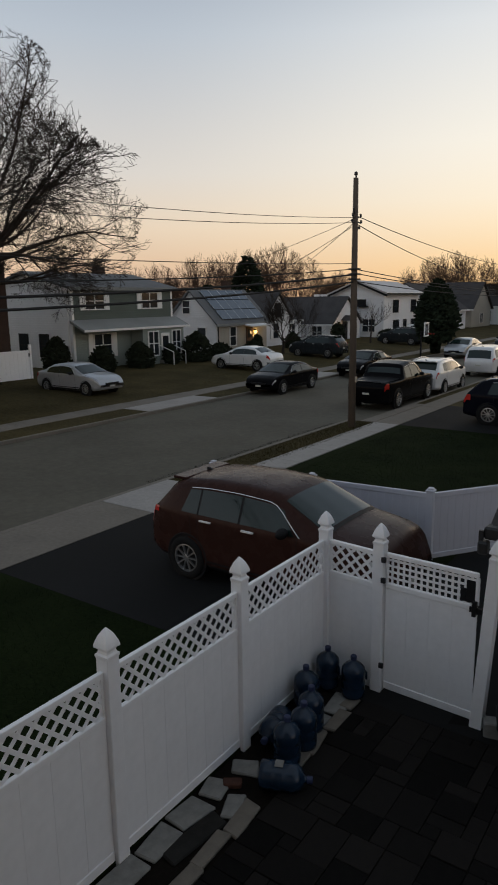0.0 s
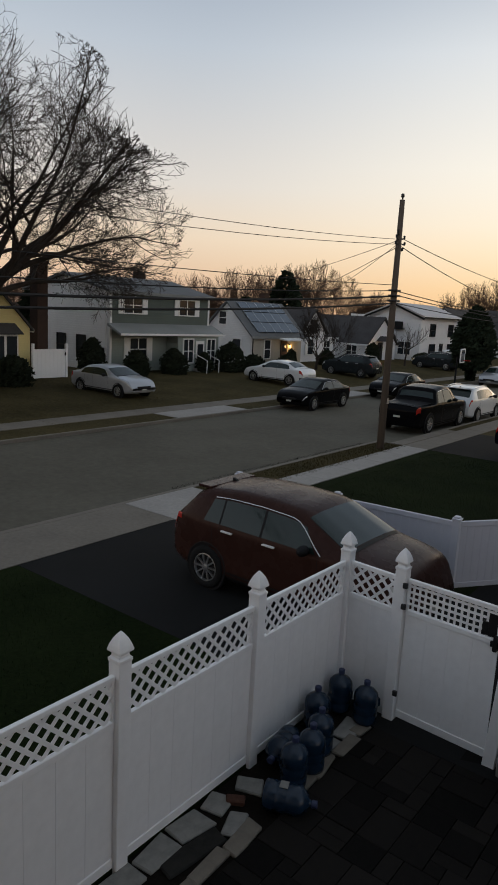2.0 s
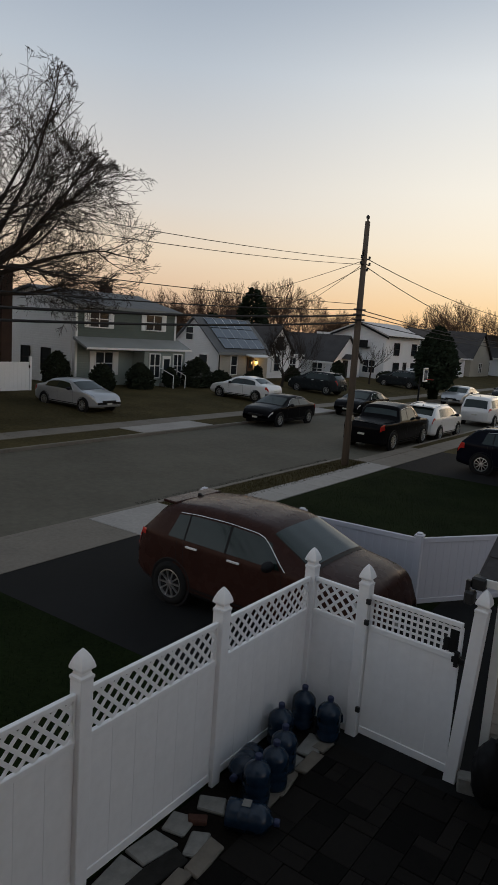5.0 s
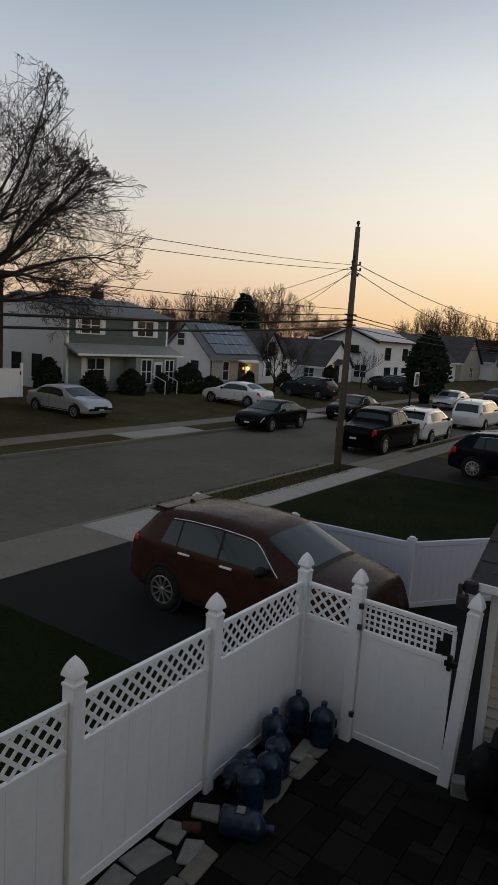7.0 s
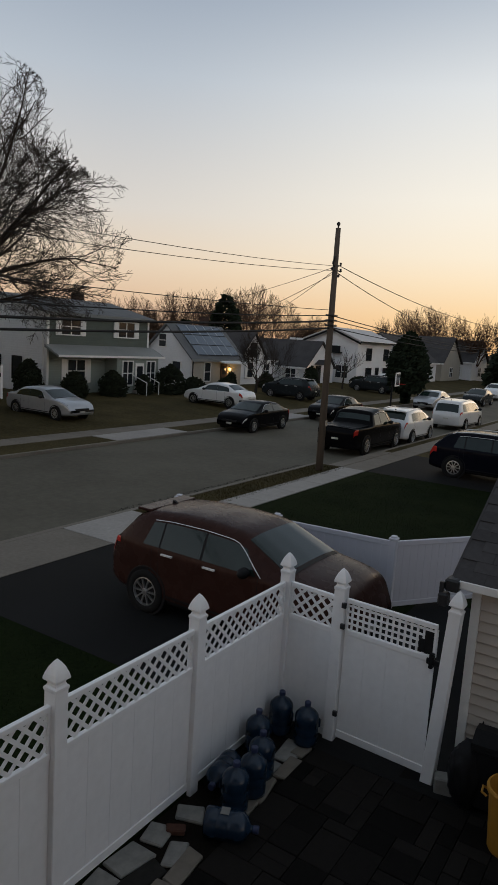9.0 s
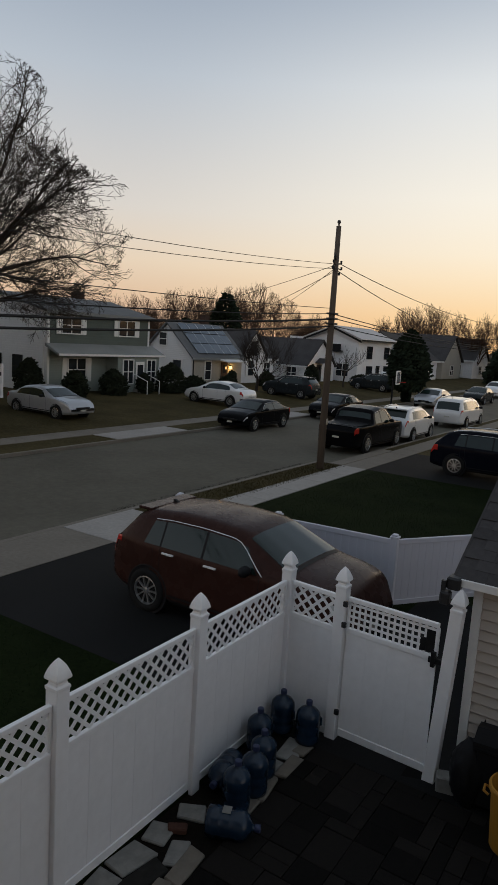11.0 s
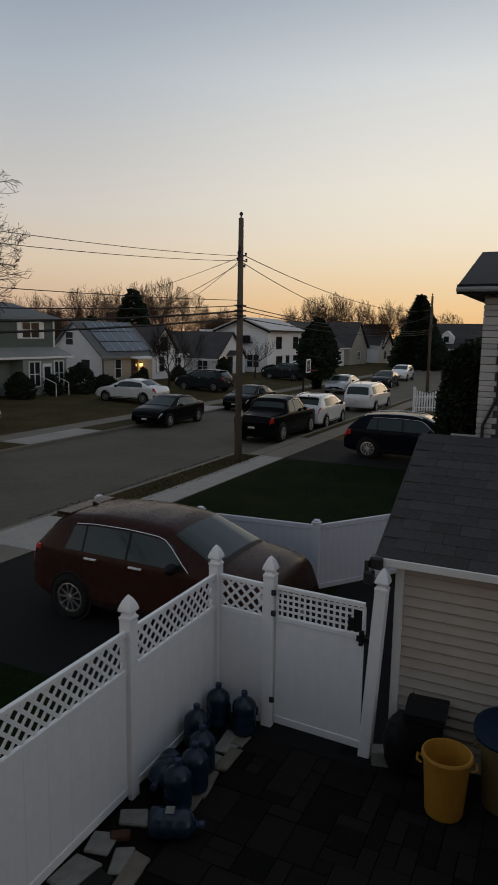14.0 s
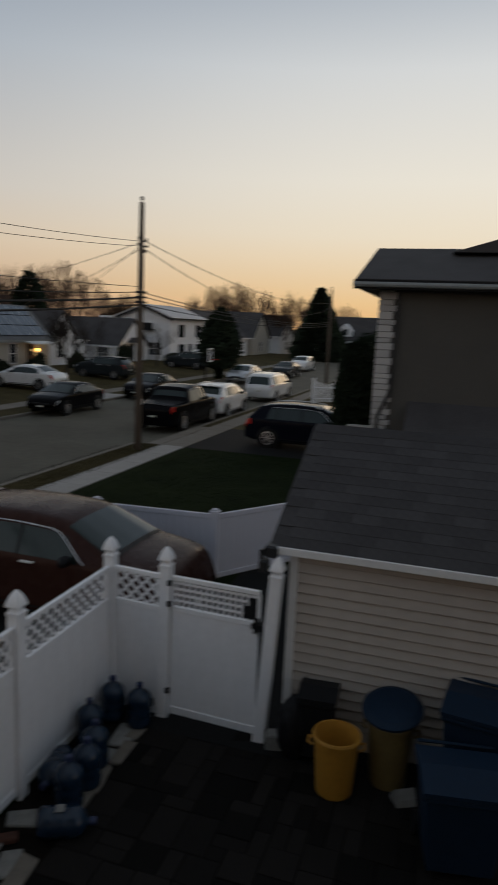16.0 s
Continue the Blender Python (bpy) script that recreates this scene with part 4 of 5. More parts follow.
vehicle("car", "sedan", -25.95, 22.3, 0, SILVER_PAINT, "silver sedan on the drive across the street", 0.10, "cars on drives")
vehicle("car", "sedan", -24.95, 35.2, 180, WHITE_PAINT, "white sedan on the drive beside the beige house", 0.16, "cars on drives")
vehicle("car", "suv", -25.6, 45.6, 180, GREY_PAINT, "dark grey SUV on the drive of the white gabled house", 0.16, "cars on drives")
vehicle("car", "suv", -26.0, 69.0, 0, WHITE_PAINT, "white SUV on a drive far down the street", 0.16, "cars on drives")
vehicle("car", "suv", -25.6, 61.8, 180, GREY_PAINT, "dark SUV before the white two-storey house", 0.14, "cars on drives")

# ---------- houses across the street ----------


def window(parent, m, w, h, shutters=0.0, bars=1, frame_mat=None, name="window"):
    """A framed window in the plane of local x and z, its outer face towards -y."""
    fm = frame_mat or TRIM
    p = part(name, boxed(-w / 2, w / 2, -0.012, 0.05, 0, h), GLASS, parent)
    p.matrix_basis = m
    t = 0.07
    for a, b, c, d in ((-w / 2 - t, w / 2 + t, -t, 0), (-w / 2 - t, w / 2 + t, h, h + t), (-w / 2 - t, -w / 2, 0, h), (w / 2, w / 2 + t, 0, h)):
        part("frame", boxed(a, b, -0.05, 0.03, c, d), fm, p)
    part("glazing_bar", boxed(-w / 2, w / 2, -0.03, 0.01, h / 2 - 0.025, h / 2 + 0.025), fm, p)
    for i in range(bars):
        xx = -w / 2 + w * (i + 1) / (bars + 1)
        part("mullion", boxed(xx - 0.035, xx + 0.035, -0.035, 0.01, 0, h), fm, p)
    if shutters:
        for s in (-1, 1):
            xx = s * (w / 2 + t + shutters / 2 + 0.02)
            part("shutter", boxed(xx - shutters / 2, xx + shutters / 2, -0.045, 0.02, -t, h + t, 0.01), TRIM, p)
    return p


def roof_pair(parent, x0, x1, y0, y1, eave, ridge, axis, material, over=0.35, th=0.14, edge=None):
    """Two roof slopes over a plan; axis: the way the ridge runs."""
    if axis == "y":
        u0, u1, a, b = x0, x1, y0 - over, y1 + over
    else:
        u0, u1, a, b = y0, y1, x0 - over, x1 + over
    mid = (u0 + u1) / 2
    k = (ridge - eave) / (mid - u0)
    for s, e in ((u0 - over, -1), (u1 + over, 1)):
        ze = eave - over * k
        bm = prism(bmesh.new(), [(s, ze), (mid, ridge), (mid, ridge + th), (s, ze + th)], "x" if axis == "x" else "y", a, b)
        part("roof", bm, material, parent)
        f0, f1 = (s - 0.02, s) if e < 0 else (s, s + 0.02)
        bm = prism(bmesh.new(), [(f0, ze - 0.06), (f1, ze - 0.06), (f1, ze + th), (f0, ze + th)], "x" if axis == "x" else "y", a, b)
        part("fascia", bm, edge or TRIM, parent)


def gable_walls(parent, x0, x1, y0, y1, z0, eave, ridge, axis, material):
    if axis == "y":
        mid = (x0 + x1) / 2
        bm = prism(bmesh.new(), [(x0, z0), (x1, z0), (x1, eave), (mid, ridge), (x0, eave)], "y", y0, y1)
    else:
        mid = (y0 + y1) / 2
        bm = prism(bmesh.new(), [(y0, z0), (y1, z0), (y1, eave), (mid, ridge), (y0, eave)], "x", x0, x1)
    return part("wall", bm, material, parent)


def east(x, y, z):
    """A pose on a wall that faces the street (+x)."""
    return pose(x, y, z, 0, 0, 90)


def south(x, y, z):
    """A pose on a wall that faces the camera's end of the street (-y)."""
    return pose(x, y, z)


# dark green and white two-storey house
ha = thing("house", 0, 0, 0, label="two-storey house with dark green upper front and white side", category="house")
gable_walls(ha, -40.0, -32.0, 27.2, 36.1, 0.2, 5.3, 6.25, "y", WALL_WHITE)
roof_pair(ha, -40.0, -32.0, 27.2, 36.1, 5.3, 6.25, "y", ROOF_GREY, edge=ROOF_PENT)
part("upper_front", boxed(-32.0, -31.93, 27.32, 36.0, 3.35, 5.2), WALL_GREEN, ha, "dark green shingled upper front")
part("lower_front", boxed(-32.0, -31.93, 27.32, 36.0, 0.3, 3.3), WALL_SAGE, ha, "sage green lower front")
for yy in (27.25, 36.05):
    part("corner_board", boxed(-32.0, -31.9, yy - 0.08, yy + 0.08, 0.3, 5.2), TRIM, ha)
part("porch_roof", prism(bmesh.new(), [(-31.93, 3.42), (-30.7, 2.85), (-30.7, 2.72), (-31.93, 3.25)], "y", 27.0, 36.5), ROOF_PENT, ha, "pale pent roof over the ground floor")
part("porch_fascia", boxed(-30.72, -30.66, 27.0, 36.5, 2.73, 2.86), TRIM, ha)
window(ha, east(-31.90, 29.0, 4.05), 1.5, 0.95, 0.36)
window(ha, east(-31.90, 33.85, 4.05), 1.5, 0.95, 0.36)
window(ha, east(-31.90, 29.5, 1.15), 1.4, 1.35, 0.40)
part("porch_wall", boxed(-31.9, -30.85, 32.0, 36.0, 0.3, 2.72), WALL_SAGE, ha, "enclosed entrance porch")
window(ha, east(-30.83, 32.95, 1.0), 0.9, 1.5, 0.0)
window(ha, east(-30.83, 35.2, 1.0), 0.8, 1.5, 0.0)
d = part("door", boxed(-30.87, -30.80, 33.7, 34.5, 0.35, 2.4, 0.01), TRIM, ha, "white glazed storm door")
part("pane", boxed(-30.80, -30.79, 33.82, 34.38, 1.0, 2.2), GLASS, d)
part("rail", tube(bmesh.new(), [(-29.6, 33.5, 0.3), (-29.6, 33.5, 1.2), (-30.8, 33.5, 1.6)], 0.03, 6), TRIM, ha)
part("rail", tube(bmesh.new(), [(-29.6, 34.7, 0.3), (-29.6, 34.7, 1.2), (-30.8, 34.7, 1.6)], 0.03, 6), TRIM, ha)
for k in range(3):
    part("step", boxed(-30.85 + k * 0.0, -30.5 + k * 0.3, 33.5, 34.7, 0.1, 0.62 - k * 0.17), CONCRETE, ha)
window(ha, south(-36.6, 27.17, 1.2), 0.75, 1.3, 0, 0, BLACK)
window(ha, south(-34.6, 27.17, 1.2), 0.75, 1.3, 0, 0, BLACK)
part("downpipe", tube(bmesh.new(), [(-32.2, 27.12, 0.3), (-32.2, 27.12, 5.2)], 0.05, 6), TRIM, ha)
part("meter_box", boxed(-32.75, -32.4, 27.0, 27.2, 1.2, 1.9, 0.02), METAL, ha)
part("chimney", boxed(-37.5, -36.9, 34.0, 34.7, 5.5, 6.9), BRICK, ha)

# beige cape with solar panels
hb = thing("house", 0, 0, 0, label="beige one-and-a-half-storey house with solar panels on the roof", category="house")
gable_walls(hb, -36.9, -32.0, 41.2, 48.1, 0.2, 2.85, 5.2, "y", WALL_WHITE)
roof_pair(hb, -36.9, -32.0, 41.2, 48.1, 2.85, 5.2, "y", ROOF_GREY, 0.3, edge=ROOF_PENT)
part("front", boxed(-32.0, -31.94, 41.3, 48.0, 0.3, 2.75), WALL_BEIGE, hb, "beige siding front")
part("corner_board", boxed(-32.02, -31.9, 41.14, 41.3, 0.3, 2.7), TRIM, hb)
part("downpipe", tube(bmesh.new(), [(-31.84, 41.22, 0.3), (-31.84, 41.22, 2.6)], 0.045, 6), BLACK, hb)
slope = math.degrees(math.atan2(2.35, 2.45))
for r in range(3):
    for c in range(5):
        p = part("solar_panel", boxed(-0.50, 0.50, -0.55, 0.55, 0, 0.04), SOLAR, hb, "dark blue solar panel")
        t = 0.22 + r * 0.285
        p.matrix_basis = pose(-31.70 - 2.75 * t, 42.5 + c * 1.13, 2.56 + 2.64 * t + 0.23, 0, slope, 0)
        part("panel_frame", box(boxed(-0.52, 0.52, -0.565, -0.55, 0, 0.05), -0.52, 0.52, 0.55, 0.565, 0, 0.05), ALLOY, p)
window(hb, east(-31.92, 43.2, 1.0), 0.75, 1.4, 0.0, 0)
d = part("door", boxed(-31.97, -31.88, 45.0, 45.9, 0.3, 2.35, 0.01), BRICK, hb, "dark front door")
part("pane", boxed(-31.885, -31.87, 45.2, 45.7, 1.5, 2.15), GLASS, d)
window(hb, south(-34.9, 41.17, 3.5), 0.7, 0.95, 0, 0)
window(hb, south(-33.4, 41.17, 1.2), 0.8, 1.2, 0, 0)
part("awning", prism(bmesh.new(), [(-31.94, 2.65), (-30.9, 2.45), (-30.9, 2.38), (-31.94, 2.52)], "y", 44.5, 47.4), TRIM, hb)
part("chimney", boxed(-35.6, -35.0, 46.6, 47.2, 4.8, 6.1), BRICK, hb)

# grey house with a narrow front gable
hl = thing("house", 0, 0, 0, label="pale grey house with a small front gable and dark roof", category="house")
gable_walls(hl, -41, -33.2, 49.8, 53.7, 0.2, 3.1, 5.0, "x", WALL_WHITE)
roof_pair(hl, -41, -33.2, 49.8, 53.7, 3.1, 5.0, "x", ROOF, 0.25)
gable_walls(hl, -41, -34.2, 53.8, 57.4, 0.2, 2.6, 5.1, "y", WALL_WHITE)
roof_pair(hl, -41, -34.2, 53.8, 57.4, 2.6, 5.1, "y", ROOF, 0.2)
window(hl, east(-34.15, 55.6, 1.0), 1.2, 1.2, 0.3)
window(hl, east(-33.15, 51.7, 3.0), 0.8, 1.1, 0, 0, BLACK)
window(hl, east(-33.15, 51.3, 1.1), 0.9, 1.3, 0.3, 0)

# white gabled house with a dark roof
hc = thing("house", 0, 0, 0, label="white house with a steep dark gable roof", category="house")
gable_walls(hc, -44, -32, 59.6, 65.9, 0.1, 2.1, 4.6, "x", WALL_WHITE)
roof_pair(hc, -44, -32, 59.6, 65.9, 2.1, 4.6, "x", ROOF, 0.25)
d = part("door", boxed(-32.02, -31.92, 61.9, 62.9, 0.2, 2.2, 0.01), BLACK, hc, "dark front door")
part("pane", boxed(-31.92, -31.90, 62.2, 62.6, 1.4, 2.0), GLASS, d)
part("door_hood", prism(bmesh.new(), [(61.5, 2.35), (63.3, 2.35), (62.4, 2.85)], "x", -32.0, -31.1), ROOF, hc)
window(hc, east(-31.95, 64.6, 0.8), 0.9, 1.2, 0.25)
window(hc, south(-33.6, 59.57, 0.7), 1.1, 1.15, 0.3)
window(hc, south(-36.6, 59.57, 0.7), 1.1, 1.15, 0.3)

# white two-storey house farther on
hd = thing("house", 0, 0, 0, label="white two-storey house with a low roof coloured pale for sky sheen", category="house")
gable_walls(hd, -36.0, -30, 67.4, 77.0, 0.0, 5.1, 6.25, "y", WALL_WHITE)
roof_pair(hd, -36.0, -30, 67.4, 77.0, 5.1, 6.25, "y", ROOF_SKY_SHEEN, 0.45)
for yy in (70.4, 75.4):
    window(hd, east(-29.96, yy, 3.0), 1.3, 1.25, 0, 0, BLACK)
    window(hd, east(-29.96, yy + 0.2, 0.7), 1.4, 1.4, 0, 0, BLACK)
d = part("door", boxed(-30.0, -29.92, 72.6, 73.5, 0.1, 2.2, 0.01), BLACK, hd, "dark front door")
part("pane", boxed(-29.92, -29.90, 72.8, 73.3, 1.3, 2.0), GLASS, d)
window(hd, south(-31.7, 67.37, 1.0), 1.4, 1.3, 0, 1)
for a, b in ((-29.5, -33.0), (-36.5, -33.0)):
    part("rake_board", prism(bmesh.new(), [(a, 4.86), (b, 6.27), (b, 6.05), (a, 4.64)], "y", 66.90, 66.94), BLACK, hd, "dark board along the gable edge")
part("roof_edge", boxed(-29.52, -29.40, 66.95, 77.4, 4.84, 5.0), BLACK, hd, "dark gutter under the pale roof")
part("rear_wing", boxed(-38.8, -36.0, 68.0, 76.6, 0.0, 5.0), WALL_WHITE, hd)
part("balcony", box(boxed(-33.0, -31.8, 66.8, 67.4, 3.6, 3.72), -33.0, -31.8, 66.8, 66.85, 3.72, 4.4), BLACK, hd)

# yellow gabled house
hy = thing("house", 0, 0, 0, label="yellow gabled house with a white bay window", category="house")
gable_walls(hy, -41, -32, 12.1, 21.7, 0.2, 3.0, 8.0, "x", WALL_YELLOW)
roof_pair(hy, -41, -32, 12.1, 21.7, 3.0, 8.0, "x", ROOF, 0.15)
bay = part("bay_window", prism(bmesh.new(), [(-32.0, 0.9), (-31.4, 0.9), (-31.4, 2.75), (-32.0, 2.75)], "y", 18.3, 20.6), TRIM, hy, "white bay window")
for k in range(3):
    part("pane", boxed(-31.4, -31.385, 18.42 + k * 0.75, 19.02 + k * 0.75, 1.15, 2.6), GLASS, bay)
part("bay_roof", prism(bmesh.new(), [(-32.0, 3.25), (-31.2, 2.75), (-31.2, 2.7), (-32.0, 2.7)], "y", 18.1, 20.8), ROOF, hy)
part("chimney", boxed(-33.3, -32.6, 22.6, 23.3, 0.2, 6.5, 0.02), BRICK, hy, "tall dark brick chimney")
part("chimney_cap", boxed(-33.35, -32.55, 22.55, 23.35, 6.5, 6.65, 0.02), BRICK, hy)
part("chimney", boxed(-37.5, -37.0, 19.5, 20.0, 5.0, 7.2), BRICK, hy)
wf = thing("fence_panel", -31.0, 21.2, 0.3, label="white vinyl privacy fence between the far houses", category="fence")
for k in range(8):
    part("board", boxed(-0.02, 0.02, k * 0.26, k * 0.26 + 0.255, 0, 1.65), VINYL, wf)
for yy in (0.0, 2.12):
    part("post", boxed(-0.065, 0.065, yy - 0.065, yy + 0.065, -0.2, 1.95, 0.01), VINYL, wf)
part("hinge", boxed(0.03, 0.06, 2.0, 2.06, 1.3, 1.5), BLACK, wf)

# houses beyond, at the bend
far_specs = [(-34, 88, 9, 10, 3.0, 6.2, "y", WALL_WHITE, ROOF), (-34, 100, 9, 9, 3.0, 6.5, "x", WALL_BEIGE, ROOF), (-18, 112, 12, 9, 3.0, 6.6, "x", WALL_SAGE, ROOF), (-2, 114, 12, 9, 3.2, 6.6, "x", WALL_BEIGE, ROOF_GREY), (-34, 112, 11, 9, 3.2, 6.4, "x", WALL_WHITE, ROOF)]
for fx, fy, fw, fd, fe, fr, ax, wm, rm in far_specs:
    h = thing("house", 0, 0, 0, label="low house with a gabled roof far down the street", category="house", group="far houses")
    gable_walls(h, fx - fw / 2, fx + fw / 2, fy - fd / 2, fy + fd / 2, -0.1, fe, fr, ax, wm)
    roof_pair(h, fx - fw / 2, fx + fw / 2, fy - fd / 2, fy + fd / 2, fe, fr, ax, rm)
    for k in (-0.28, 0.28):
        window(h, south(fx + k * fw, fy - fd / 2 - 0.03, 0.9), 1.3, 1.4, 0.3)
    window(h, east(fx + fw / 2 + 0.03, fy, 0.9), 1.4, 1.3, 0.0)
    d = part("dormer", prism(bmesh.new(), [(fx - 1.1, fe + 0.6), (fx + 1.1, fe + 0.6), (fx + 1.1, fe + 1.6), (fx, fe + 2.6), (fx - 1.1, fe + 1.6)], "y", fy - fd / 2 + 0.3, fy), WALL_WHITE, h)
    part("pane", boxed(fx - 0.4, fx + 0.4, fy - fd / 2 + 0.26, fy - fd / 2 + 0.3, fe + 0.8, fe + 1.7), GLASS, d)

# the neighbouring house behind the shed
hn = thing("house", 0, 0, 0, label="dark stuccoed neighbouring house with a pale stone corner and dark roof", category="house")
gable_walls(hn, -2.2, 9.0, 20.0, 28.0, 0.0, 5.70, 7.05, "x", WALL_DARK)
bm = prism(bmesh.new(), [(19.45, 5.72), (24.0, 7.1), (24.0, 7.26), (19.45, 5.90)], "x", -2.98, 9.3)
part("roof", bm, ROOF, hn)
part("roof", prism(bmesh.new(), [(28.55, 5.72), (24.0, 7.1), (24.0, 7.26), (28.55, 5.90)], "x", -2.98, 9.3), ROOF, hn)
part("roof", prism(bmesh.new(), [(-0.5, 7.0), (9.2, 7.0), (9.2, 9.9)], "y", 22.6, 27.5), ROOF, hn)
part("soffit", boxed(-2.98, 9.3, 19.45, 20.0, 5.66, 5.74), WALL_DARK, hn)
part("soffit", boxed(-2.98, -2.2, 20.0, 28.5, 5.66, 5.74), WALL_DARK, hn)
part("fascia", boxed(-3.02, 9.3, 19.40, 19.45, 5.62, 5.88), BLACK, hn)
part("gutter", tube(bmesh.new(), [(-3.02, 19.36, 5.74), (9.3, 19.36, 5.74)], 0.075, 8), ROOF_PENT, hn, "pale grey gutter")
random.seed(21)
z = 0.0
row = 0
while z < 5.6:
    h = random.uniform(0.14, 0.24)
    part("stone", boxed(-2.34, -1.92 + (0.12 if row % 2 else 0.0), 19.94, 20.5, z + 0.006, min(5.64, z + h) - 0.006, 0.015), STONE, hn)
    part("stone", boxed(-2.34, -2.195, 20.52, 21.4 + (0.2 if row % 2 else 0.0), z + 0.006, min(5.64, z + h) - 0.006, 0.015), STONE, hn)
    z += h
    row += 1
window(hn, south(3.0, 19.97, 3.2), 1.1, 1.4, 0, 0)
part("downpipe", tube(bmesh.new(), [(-1.78, 19.9, 5.6), (-1.82, 19.9, 2.8), (-2.15, 19.85, 2.0), (-2.15, 19.85, 0.1)], 0.05, 6), METAL, hn)
part("lean_to", prism(bmesh.new(), [(18.6, 1.55), (20.0, 2.5), (20.0, 0.0), (18.6, 0.0)], "x", -1.3, 8.0), ROOF, hn, "low dark lean-to along the side wall")
part("lean_to_trim", boxed(-1.2, 8.0, 18.52, 18.6, 1.42, 1.6), TRIM, hn)
part("porch_wall", boxed(-3.1, -2.36, 20.4, 20.7, 0.0, 1.6), STONE, hn)

# picket fence and gate piers farther along
pf = thing("picket_fence", 0, 0, 0, label="white picket fence along the next front garden", category="fence")
pts = [(-8.4, 40.5), (-4.2, 43.0)]
n = 30
for i in range(n + 1):
    x = pts[0][0] + (pts[1][0] - pts[0][0]) * i / n
    y = pts[0][1] + (pts[1][1] - pts[0][1]) * i / n
    if i % 10 == 0:
        part("post", boxed(x - 0.07, x + 0.07, y - 0.07, y + 0.07, 0, 1.55, 0.01), VINYL, pf)
    else:
        part("picket", boxed(x - 0.045, x + 0.045, y - 0.015, y + 0.015, 0.08, 1.15 + 0.25 * abs((i % 10) / 10 - 0.5) * 2, 0.01), VINYL, pf)
for zz in (0.3, 0.95):
    part("rail", tube(bmesh.new(), [(*pts[0], zz), (*pts[1], zz)], 0.03, 4), VINYL, pf)

hoop = thing("basketball_hoop", -15.94, 41.66, -0.10, 98, "black portable basketball hoop with a white-framed board at the kerb", "basketball hoop")
part("base", boxed(-0.35, 0.35, -0.5, 0.3, 0, 0.18, 0.05), BLACK, hoop)
part("pole", tube(bmesh.new(), [(0, 0, 0.15), (0.02, 0, 1.7), (0.04, 0, 2.5)], 0.06, 8), BLACK, hoop)
board = part("backboard", boxed(-0.55, 0.55, -0.33, -0.30, 2.2, 3.0, 0.01), GLASS, hoop)
for a, b, c, d in ((-0.57, 0.57, 2.16, 2.24), (-0.57, 0.57, 2.96, 3.04), (-0.57, -0.49, 2.24, 2.96), (0.49, 0.57, 2.24, 2.96)):
    part("frame", boxed(a, b, -0.345, -0.285, c, d, 0.006), TRIM, board)
part("arm", tube(bmesh.new(), [(0.04, 0, 2.3), (0.0, -0.3, 2.6)], 0.04, 6), BLACK, hoop)
ring = bmesh.new()
tube(ring, [(0.23 * math.cos(k * math.pi / 8), -0.62 + 0.23 * math.sin(k * math.pi / 8), 2.32) for k in range(17)], 0.012, 6, False)
part("rim", ring, TAIL, hoop)

# ---------- poles and wires ----------


def sag_line(a, b, sag, n=24):
    a, b = Vector(a), Vector(b)
    return [a.lerp(b, i / n) - Vector((0, 0, sag * 4 * (i / n) * (1 - i / n))) for i in range(n + 1)]


def utility_pole(x, y, h, arm, label):
    p = thing("utility_pole", x, y, 0, label=label, category="utility pole")
    part("shaft", tube(bmesh.new(), [(0, 0, -0.3), (0, 0, h * 0.5), (0.0, 0, h)], [0.135, 0.115, 0.085], 14), POLE_WOOD, p, smooth=True)
    part("pin", tube(bmesh.new(), [(0, 0, h), (0, 0, h + 0.12)], 0.03, 8), METAL, p)
    part("insulator", lathe(bmesh.new(), [(0.03, h + 0.08), (0.06, h + 0.10), (0.06, h + 0.16), (0.03, h + 0.20)], 10), METAL, p)
    for k, (dy, dz) in enumerate(((-0.28, 0.1), (0.30, 0.12), (-0.32, -0.1), (0.34, -0.08), (0.2, -0.28), (-0.2, 0.28))):
        b = part("bracket", tube(bmesh.new(), [(0, 0, arm + dz * 0.5), (0.05, dy, arm + dz)], 0.02, 6), METAL, p)
        part("insulator", lathe(bmesh.new(), [(0.02, 0), (0.045, 0.02), (0.03, 0.05), (0.045, 0.08), (0.02, 0.1)], 8, pose(0.05, dy, arm + dz)), METAL, b)
    for k in range(3):
        part("clamp", boxed(-0.15, 0.17, -0.15, 0.15, 5.05 + k * 0.17, 5.11 + k * 0.17, 0.01), METAL, p)
    part("tag", boxed(0.13, 0.145, -0.06, 0.06, 1.6, 1.8), ALLOY, p)
    return p


PX, PY = -10.5, 21.15
utility_pole(PX, PY, 8.32, 7.0, "weathered wooden utility pole beside the pavement")
utility_pole(-10.8, 57.0, 7.8, 6.6, "wooden utility pole far down the street")
utility_pole(-10.4, -19.0, 8.4, 7.0, "wooden utility pole up the street")


def wire(a, b, sag, r, label, name="cable"):
    bm = tube(bmesh.new(), sag_line(a, b, sag), r, 5)
    tagged(part(name, bm, CABLE), label, "cable", "overhead cables")


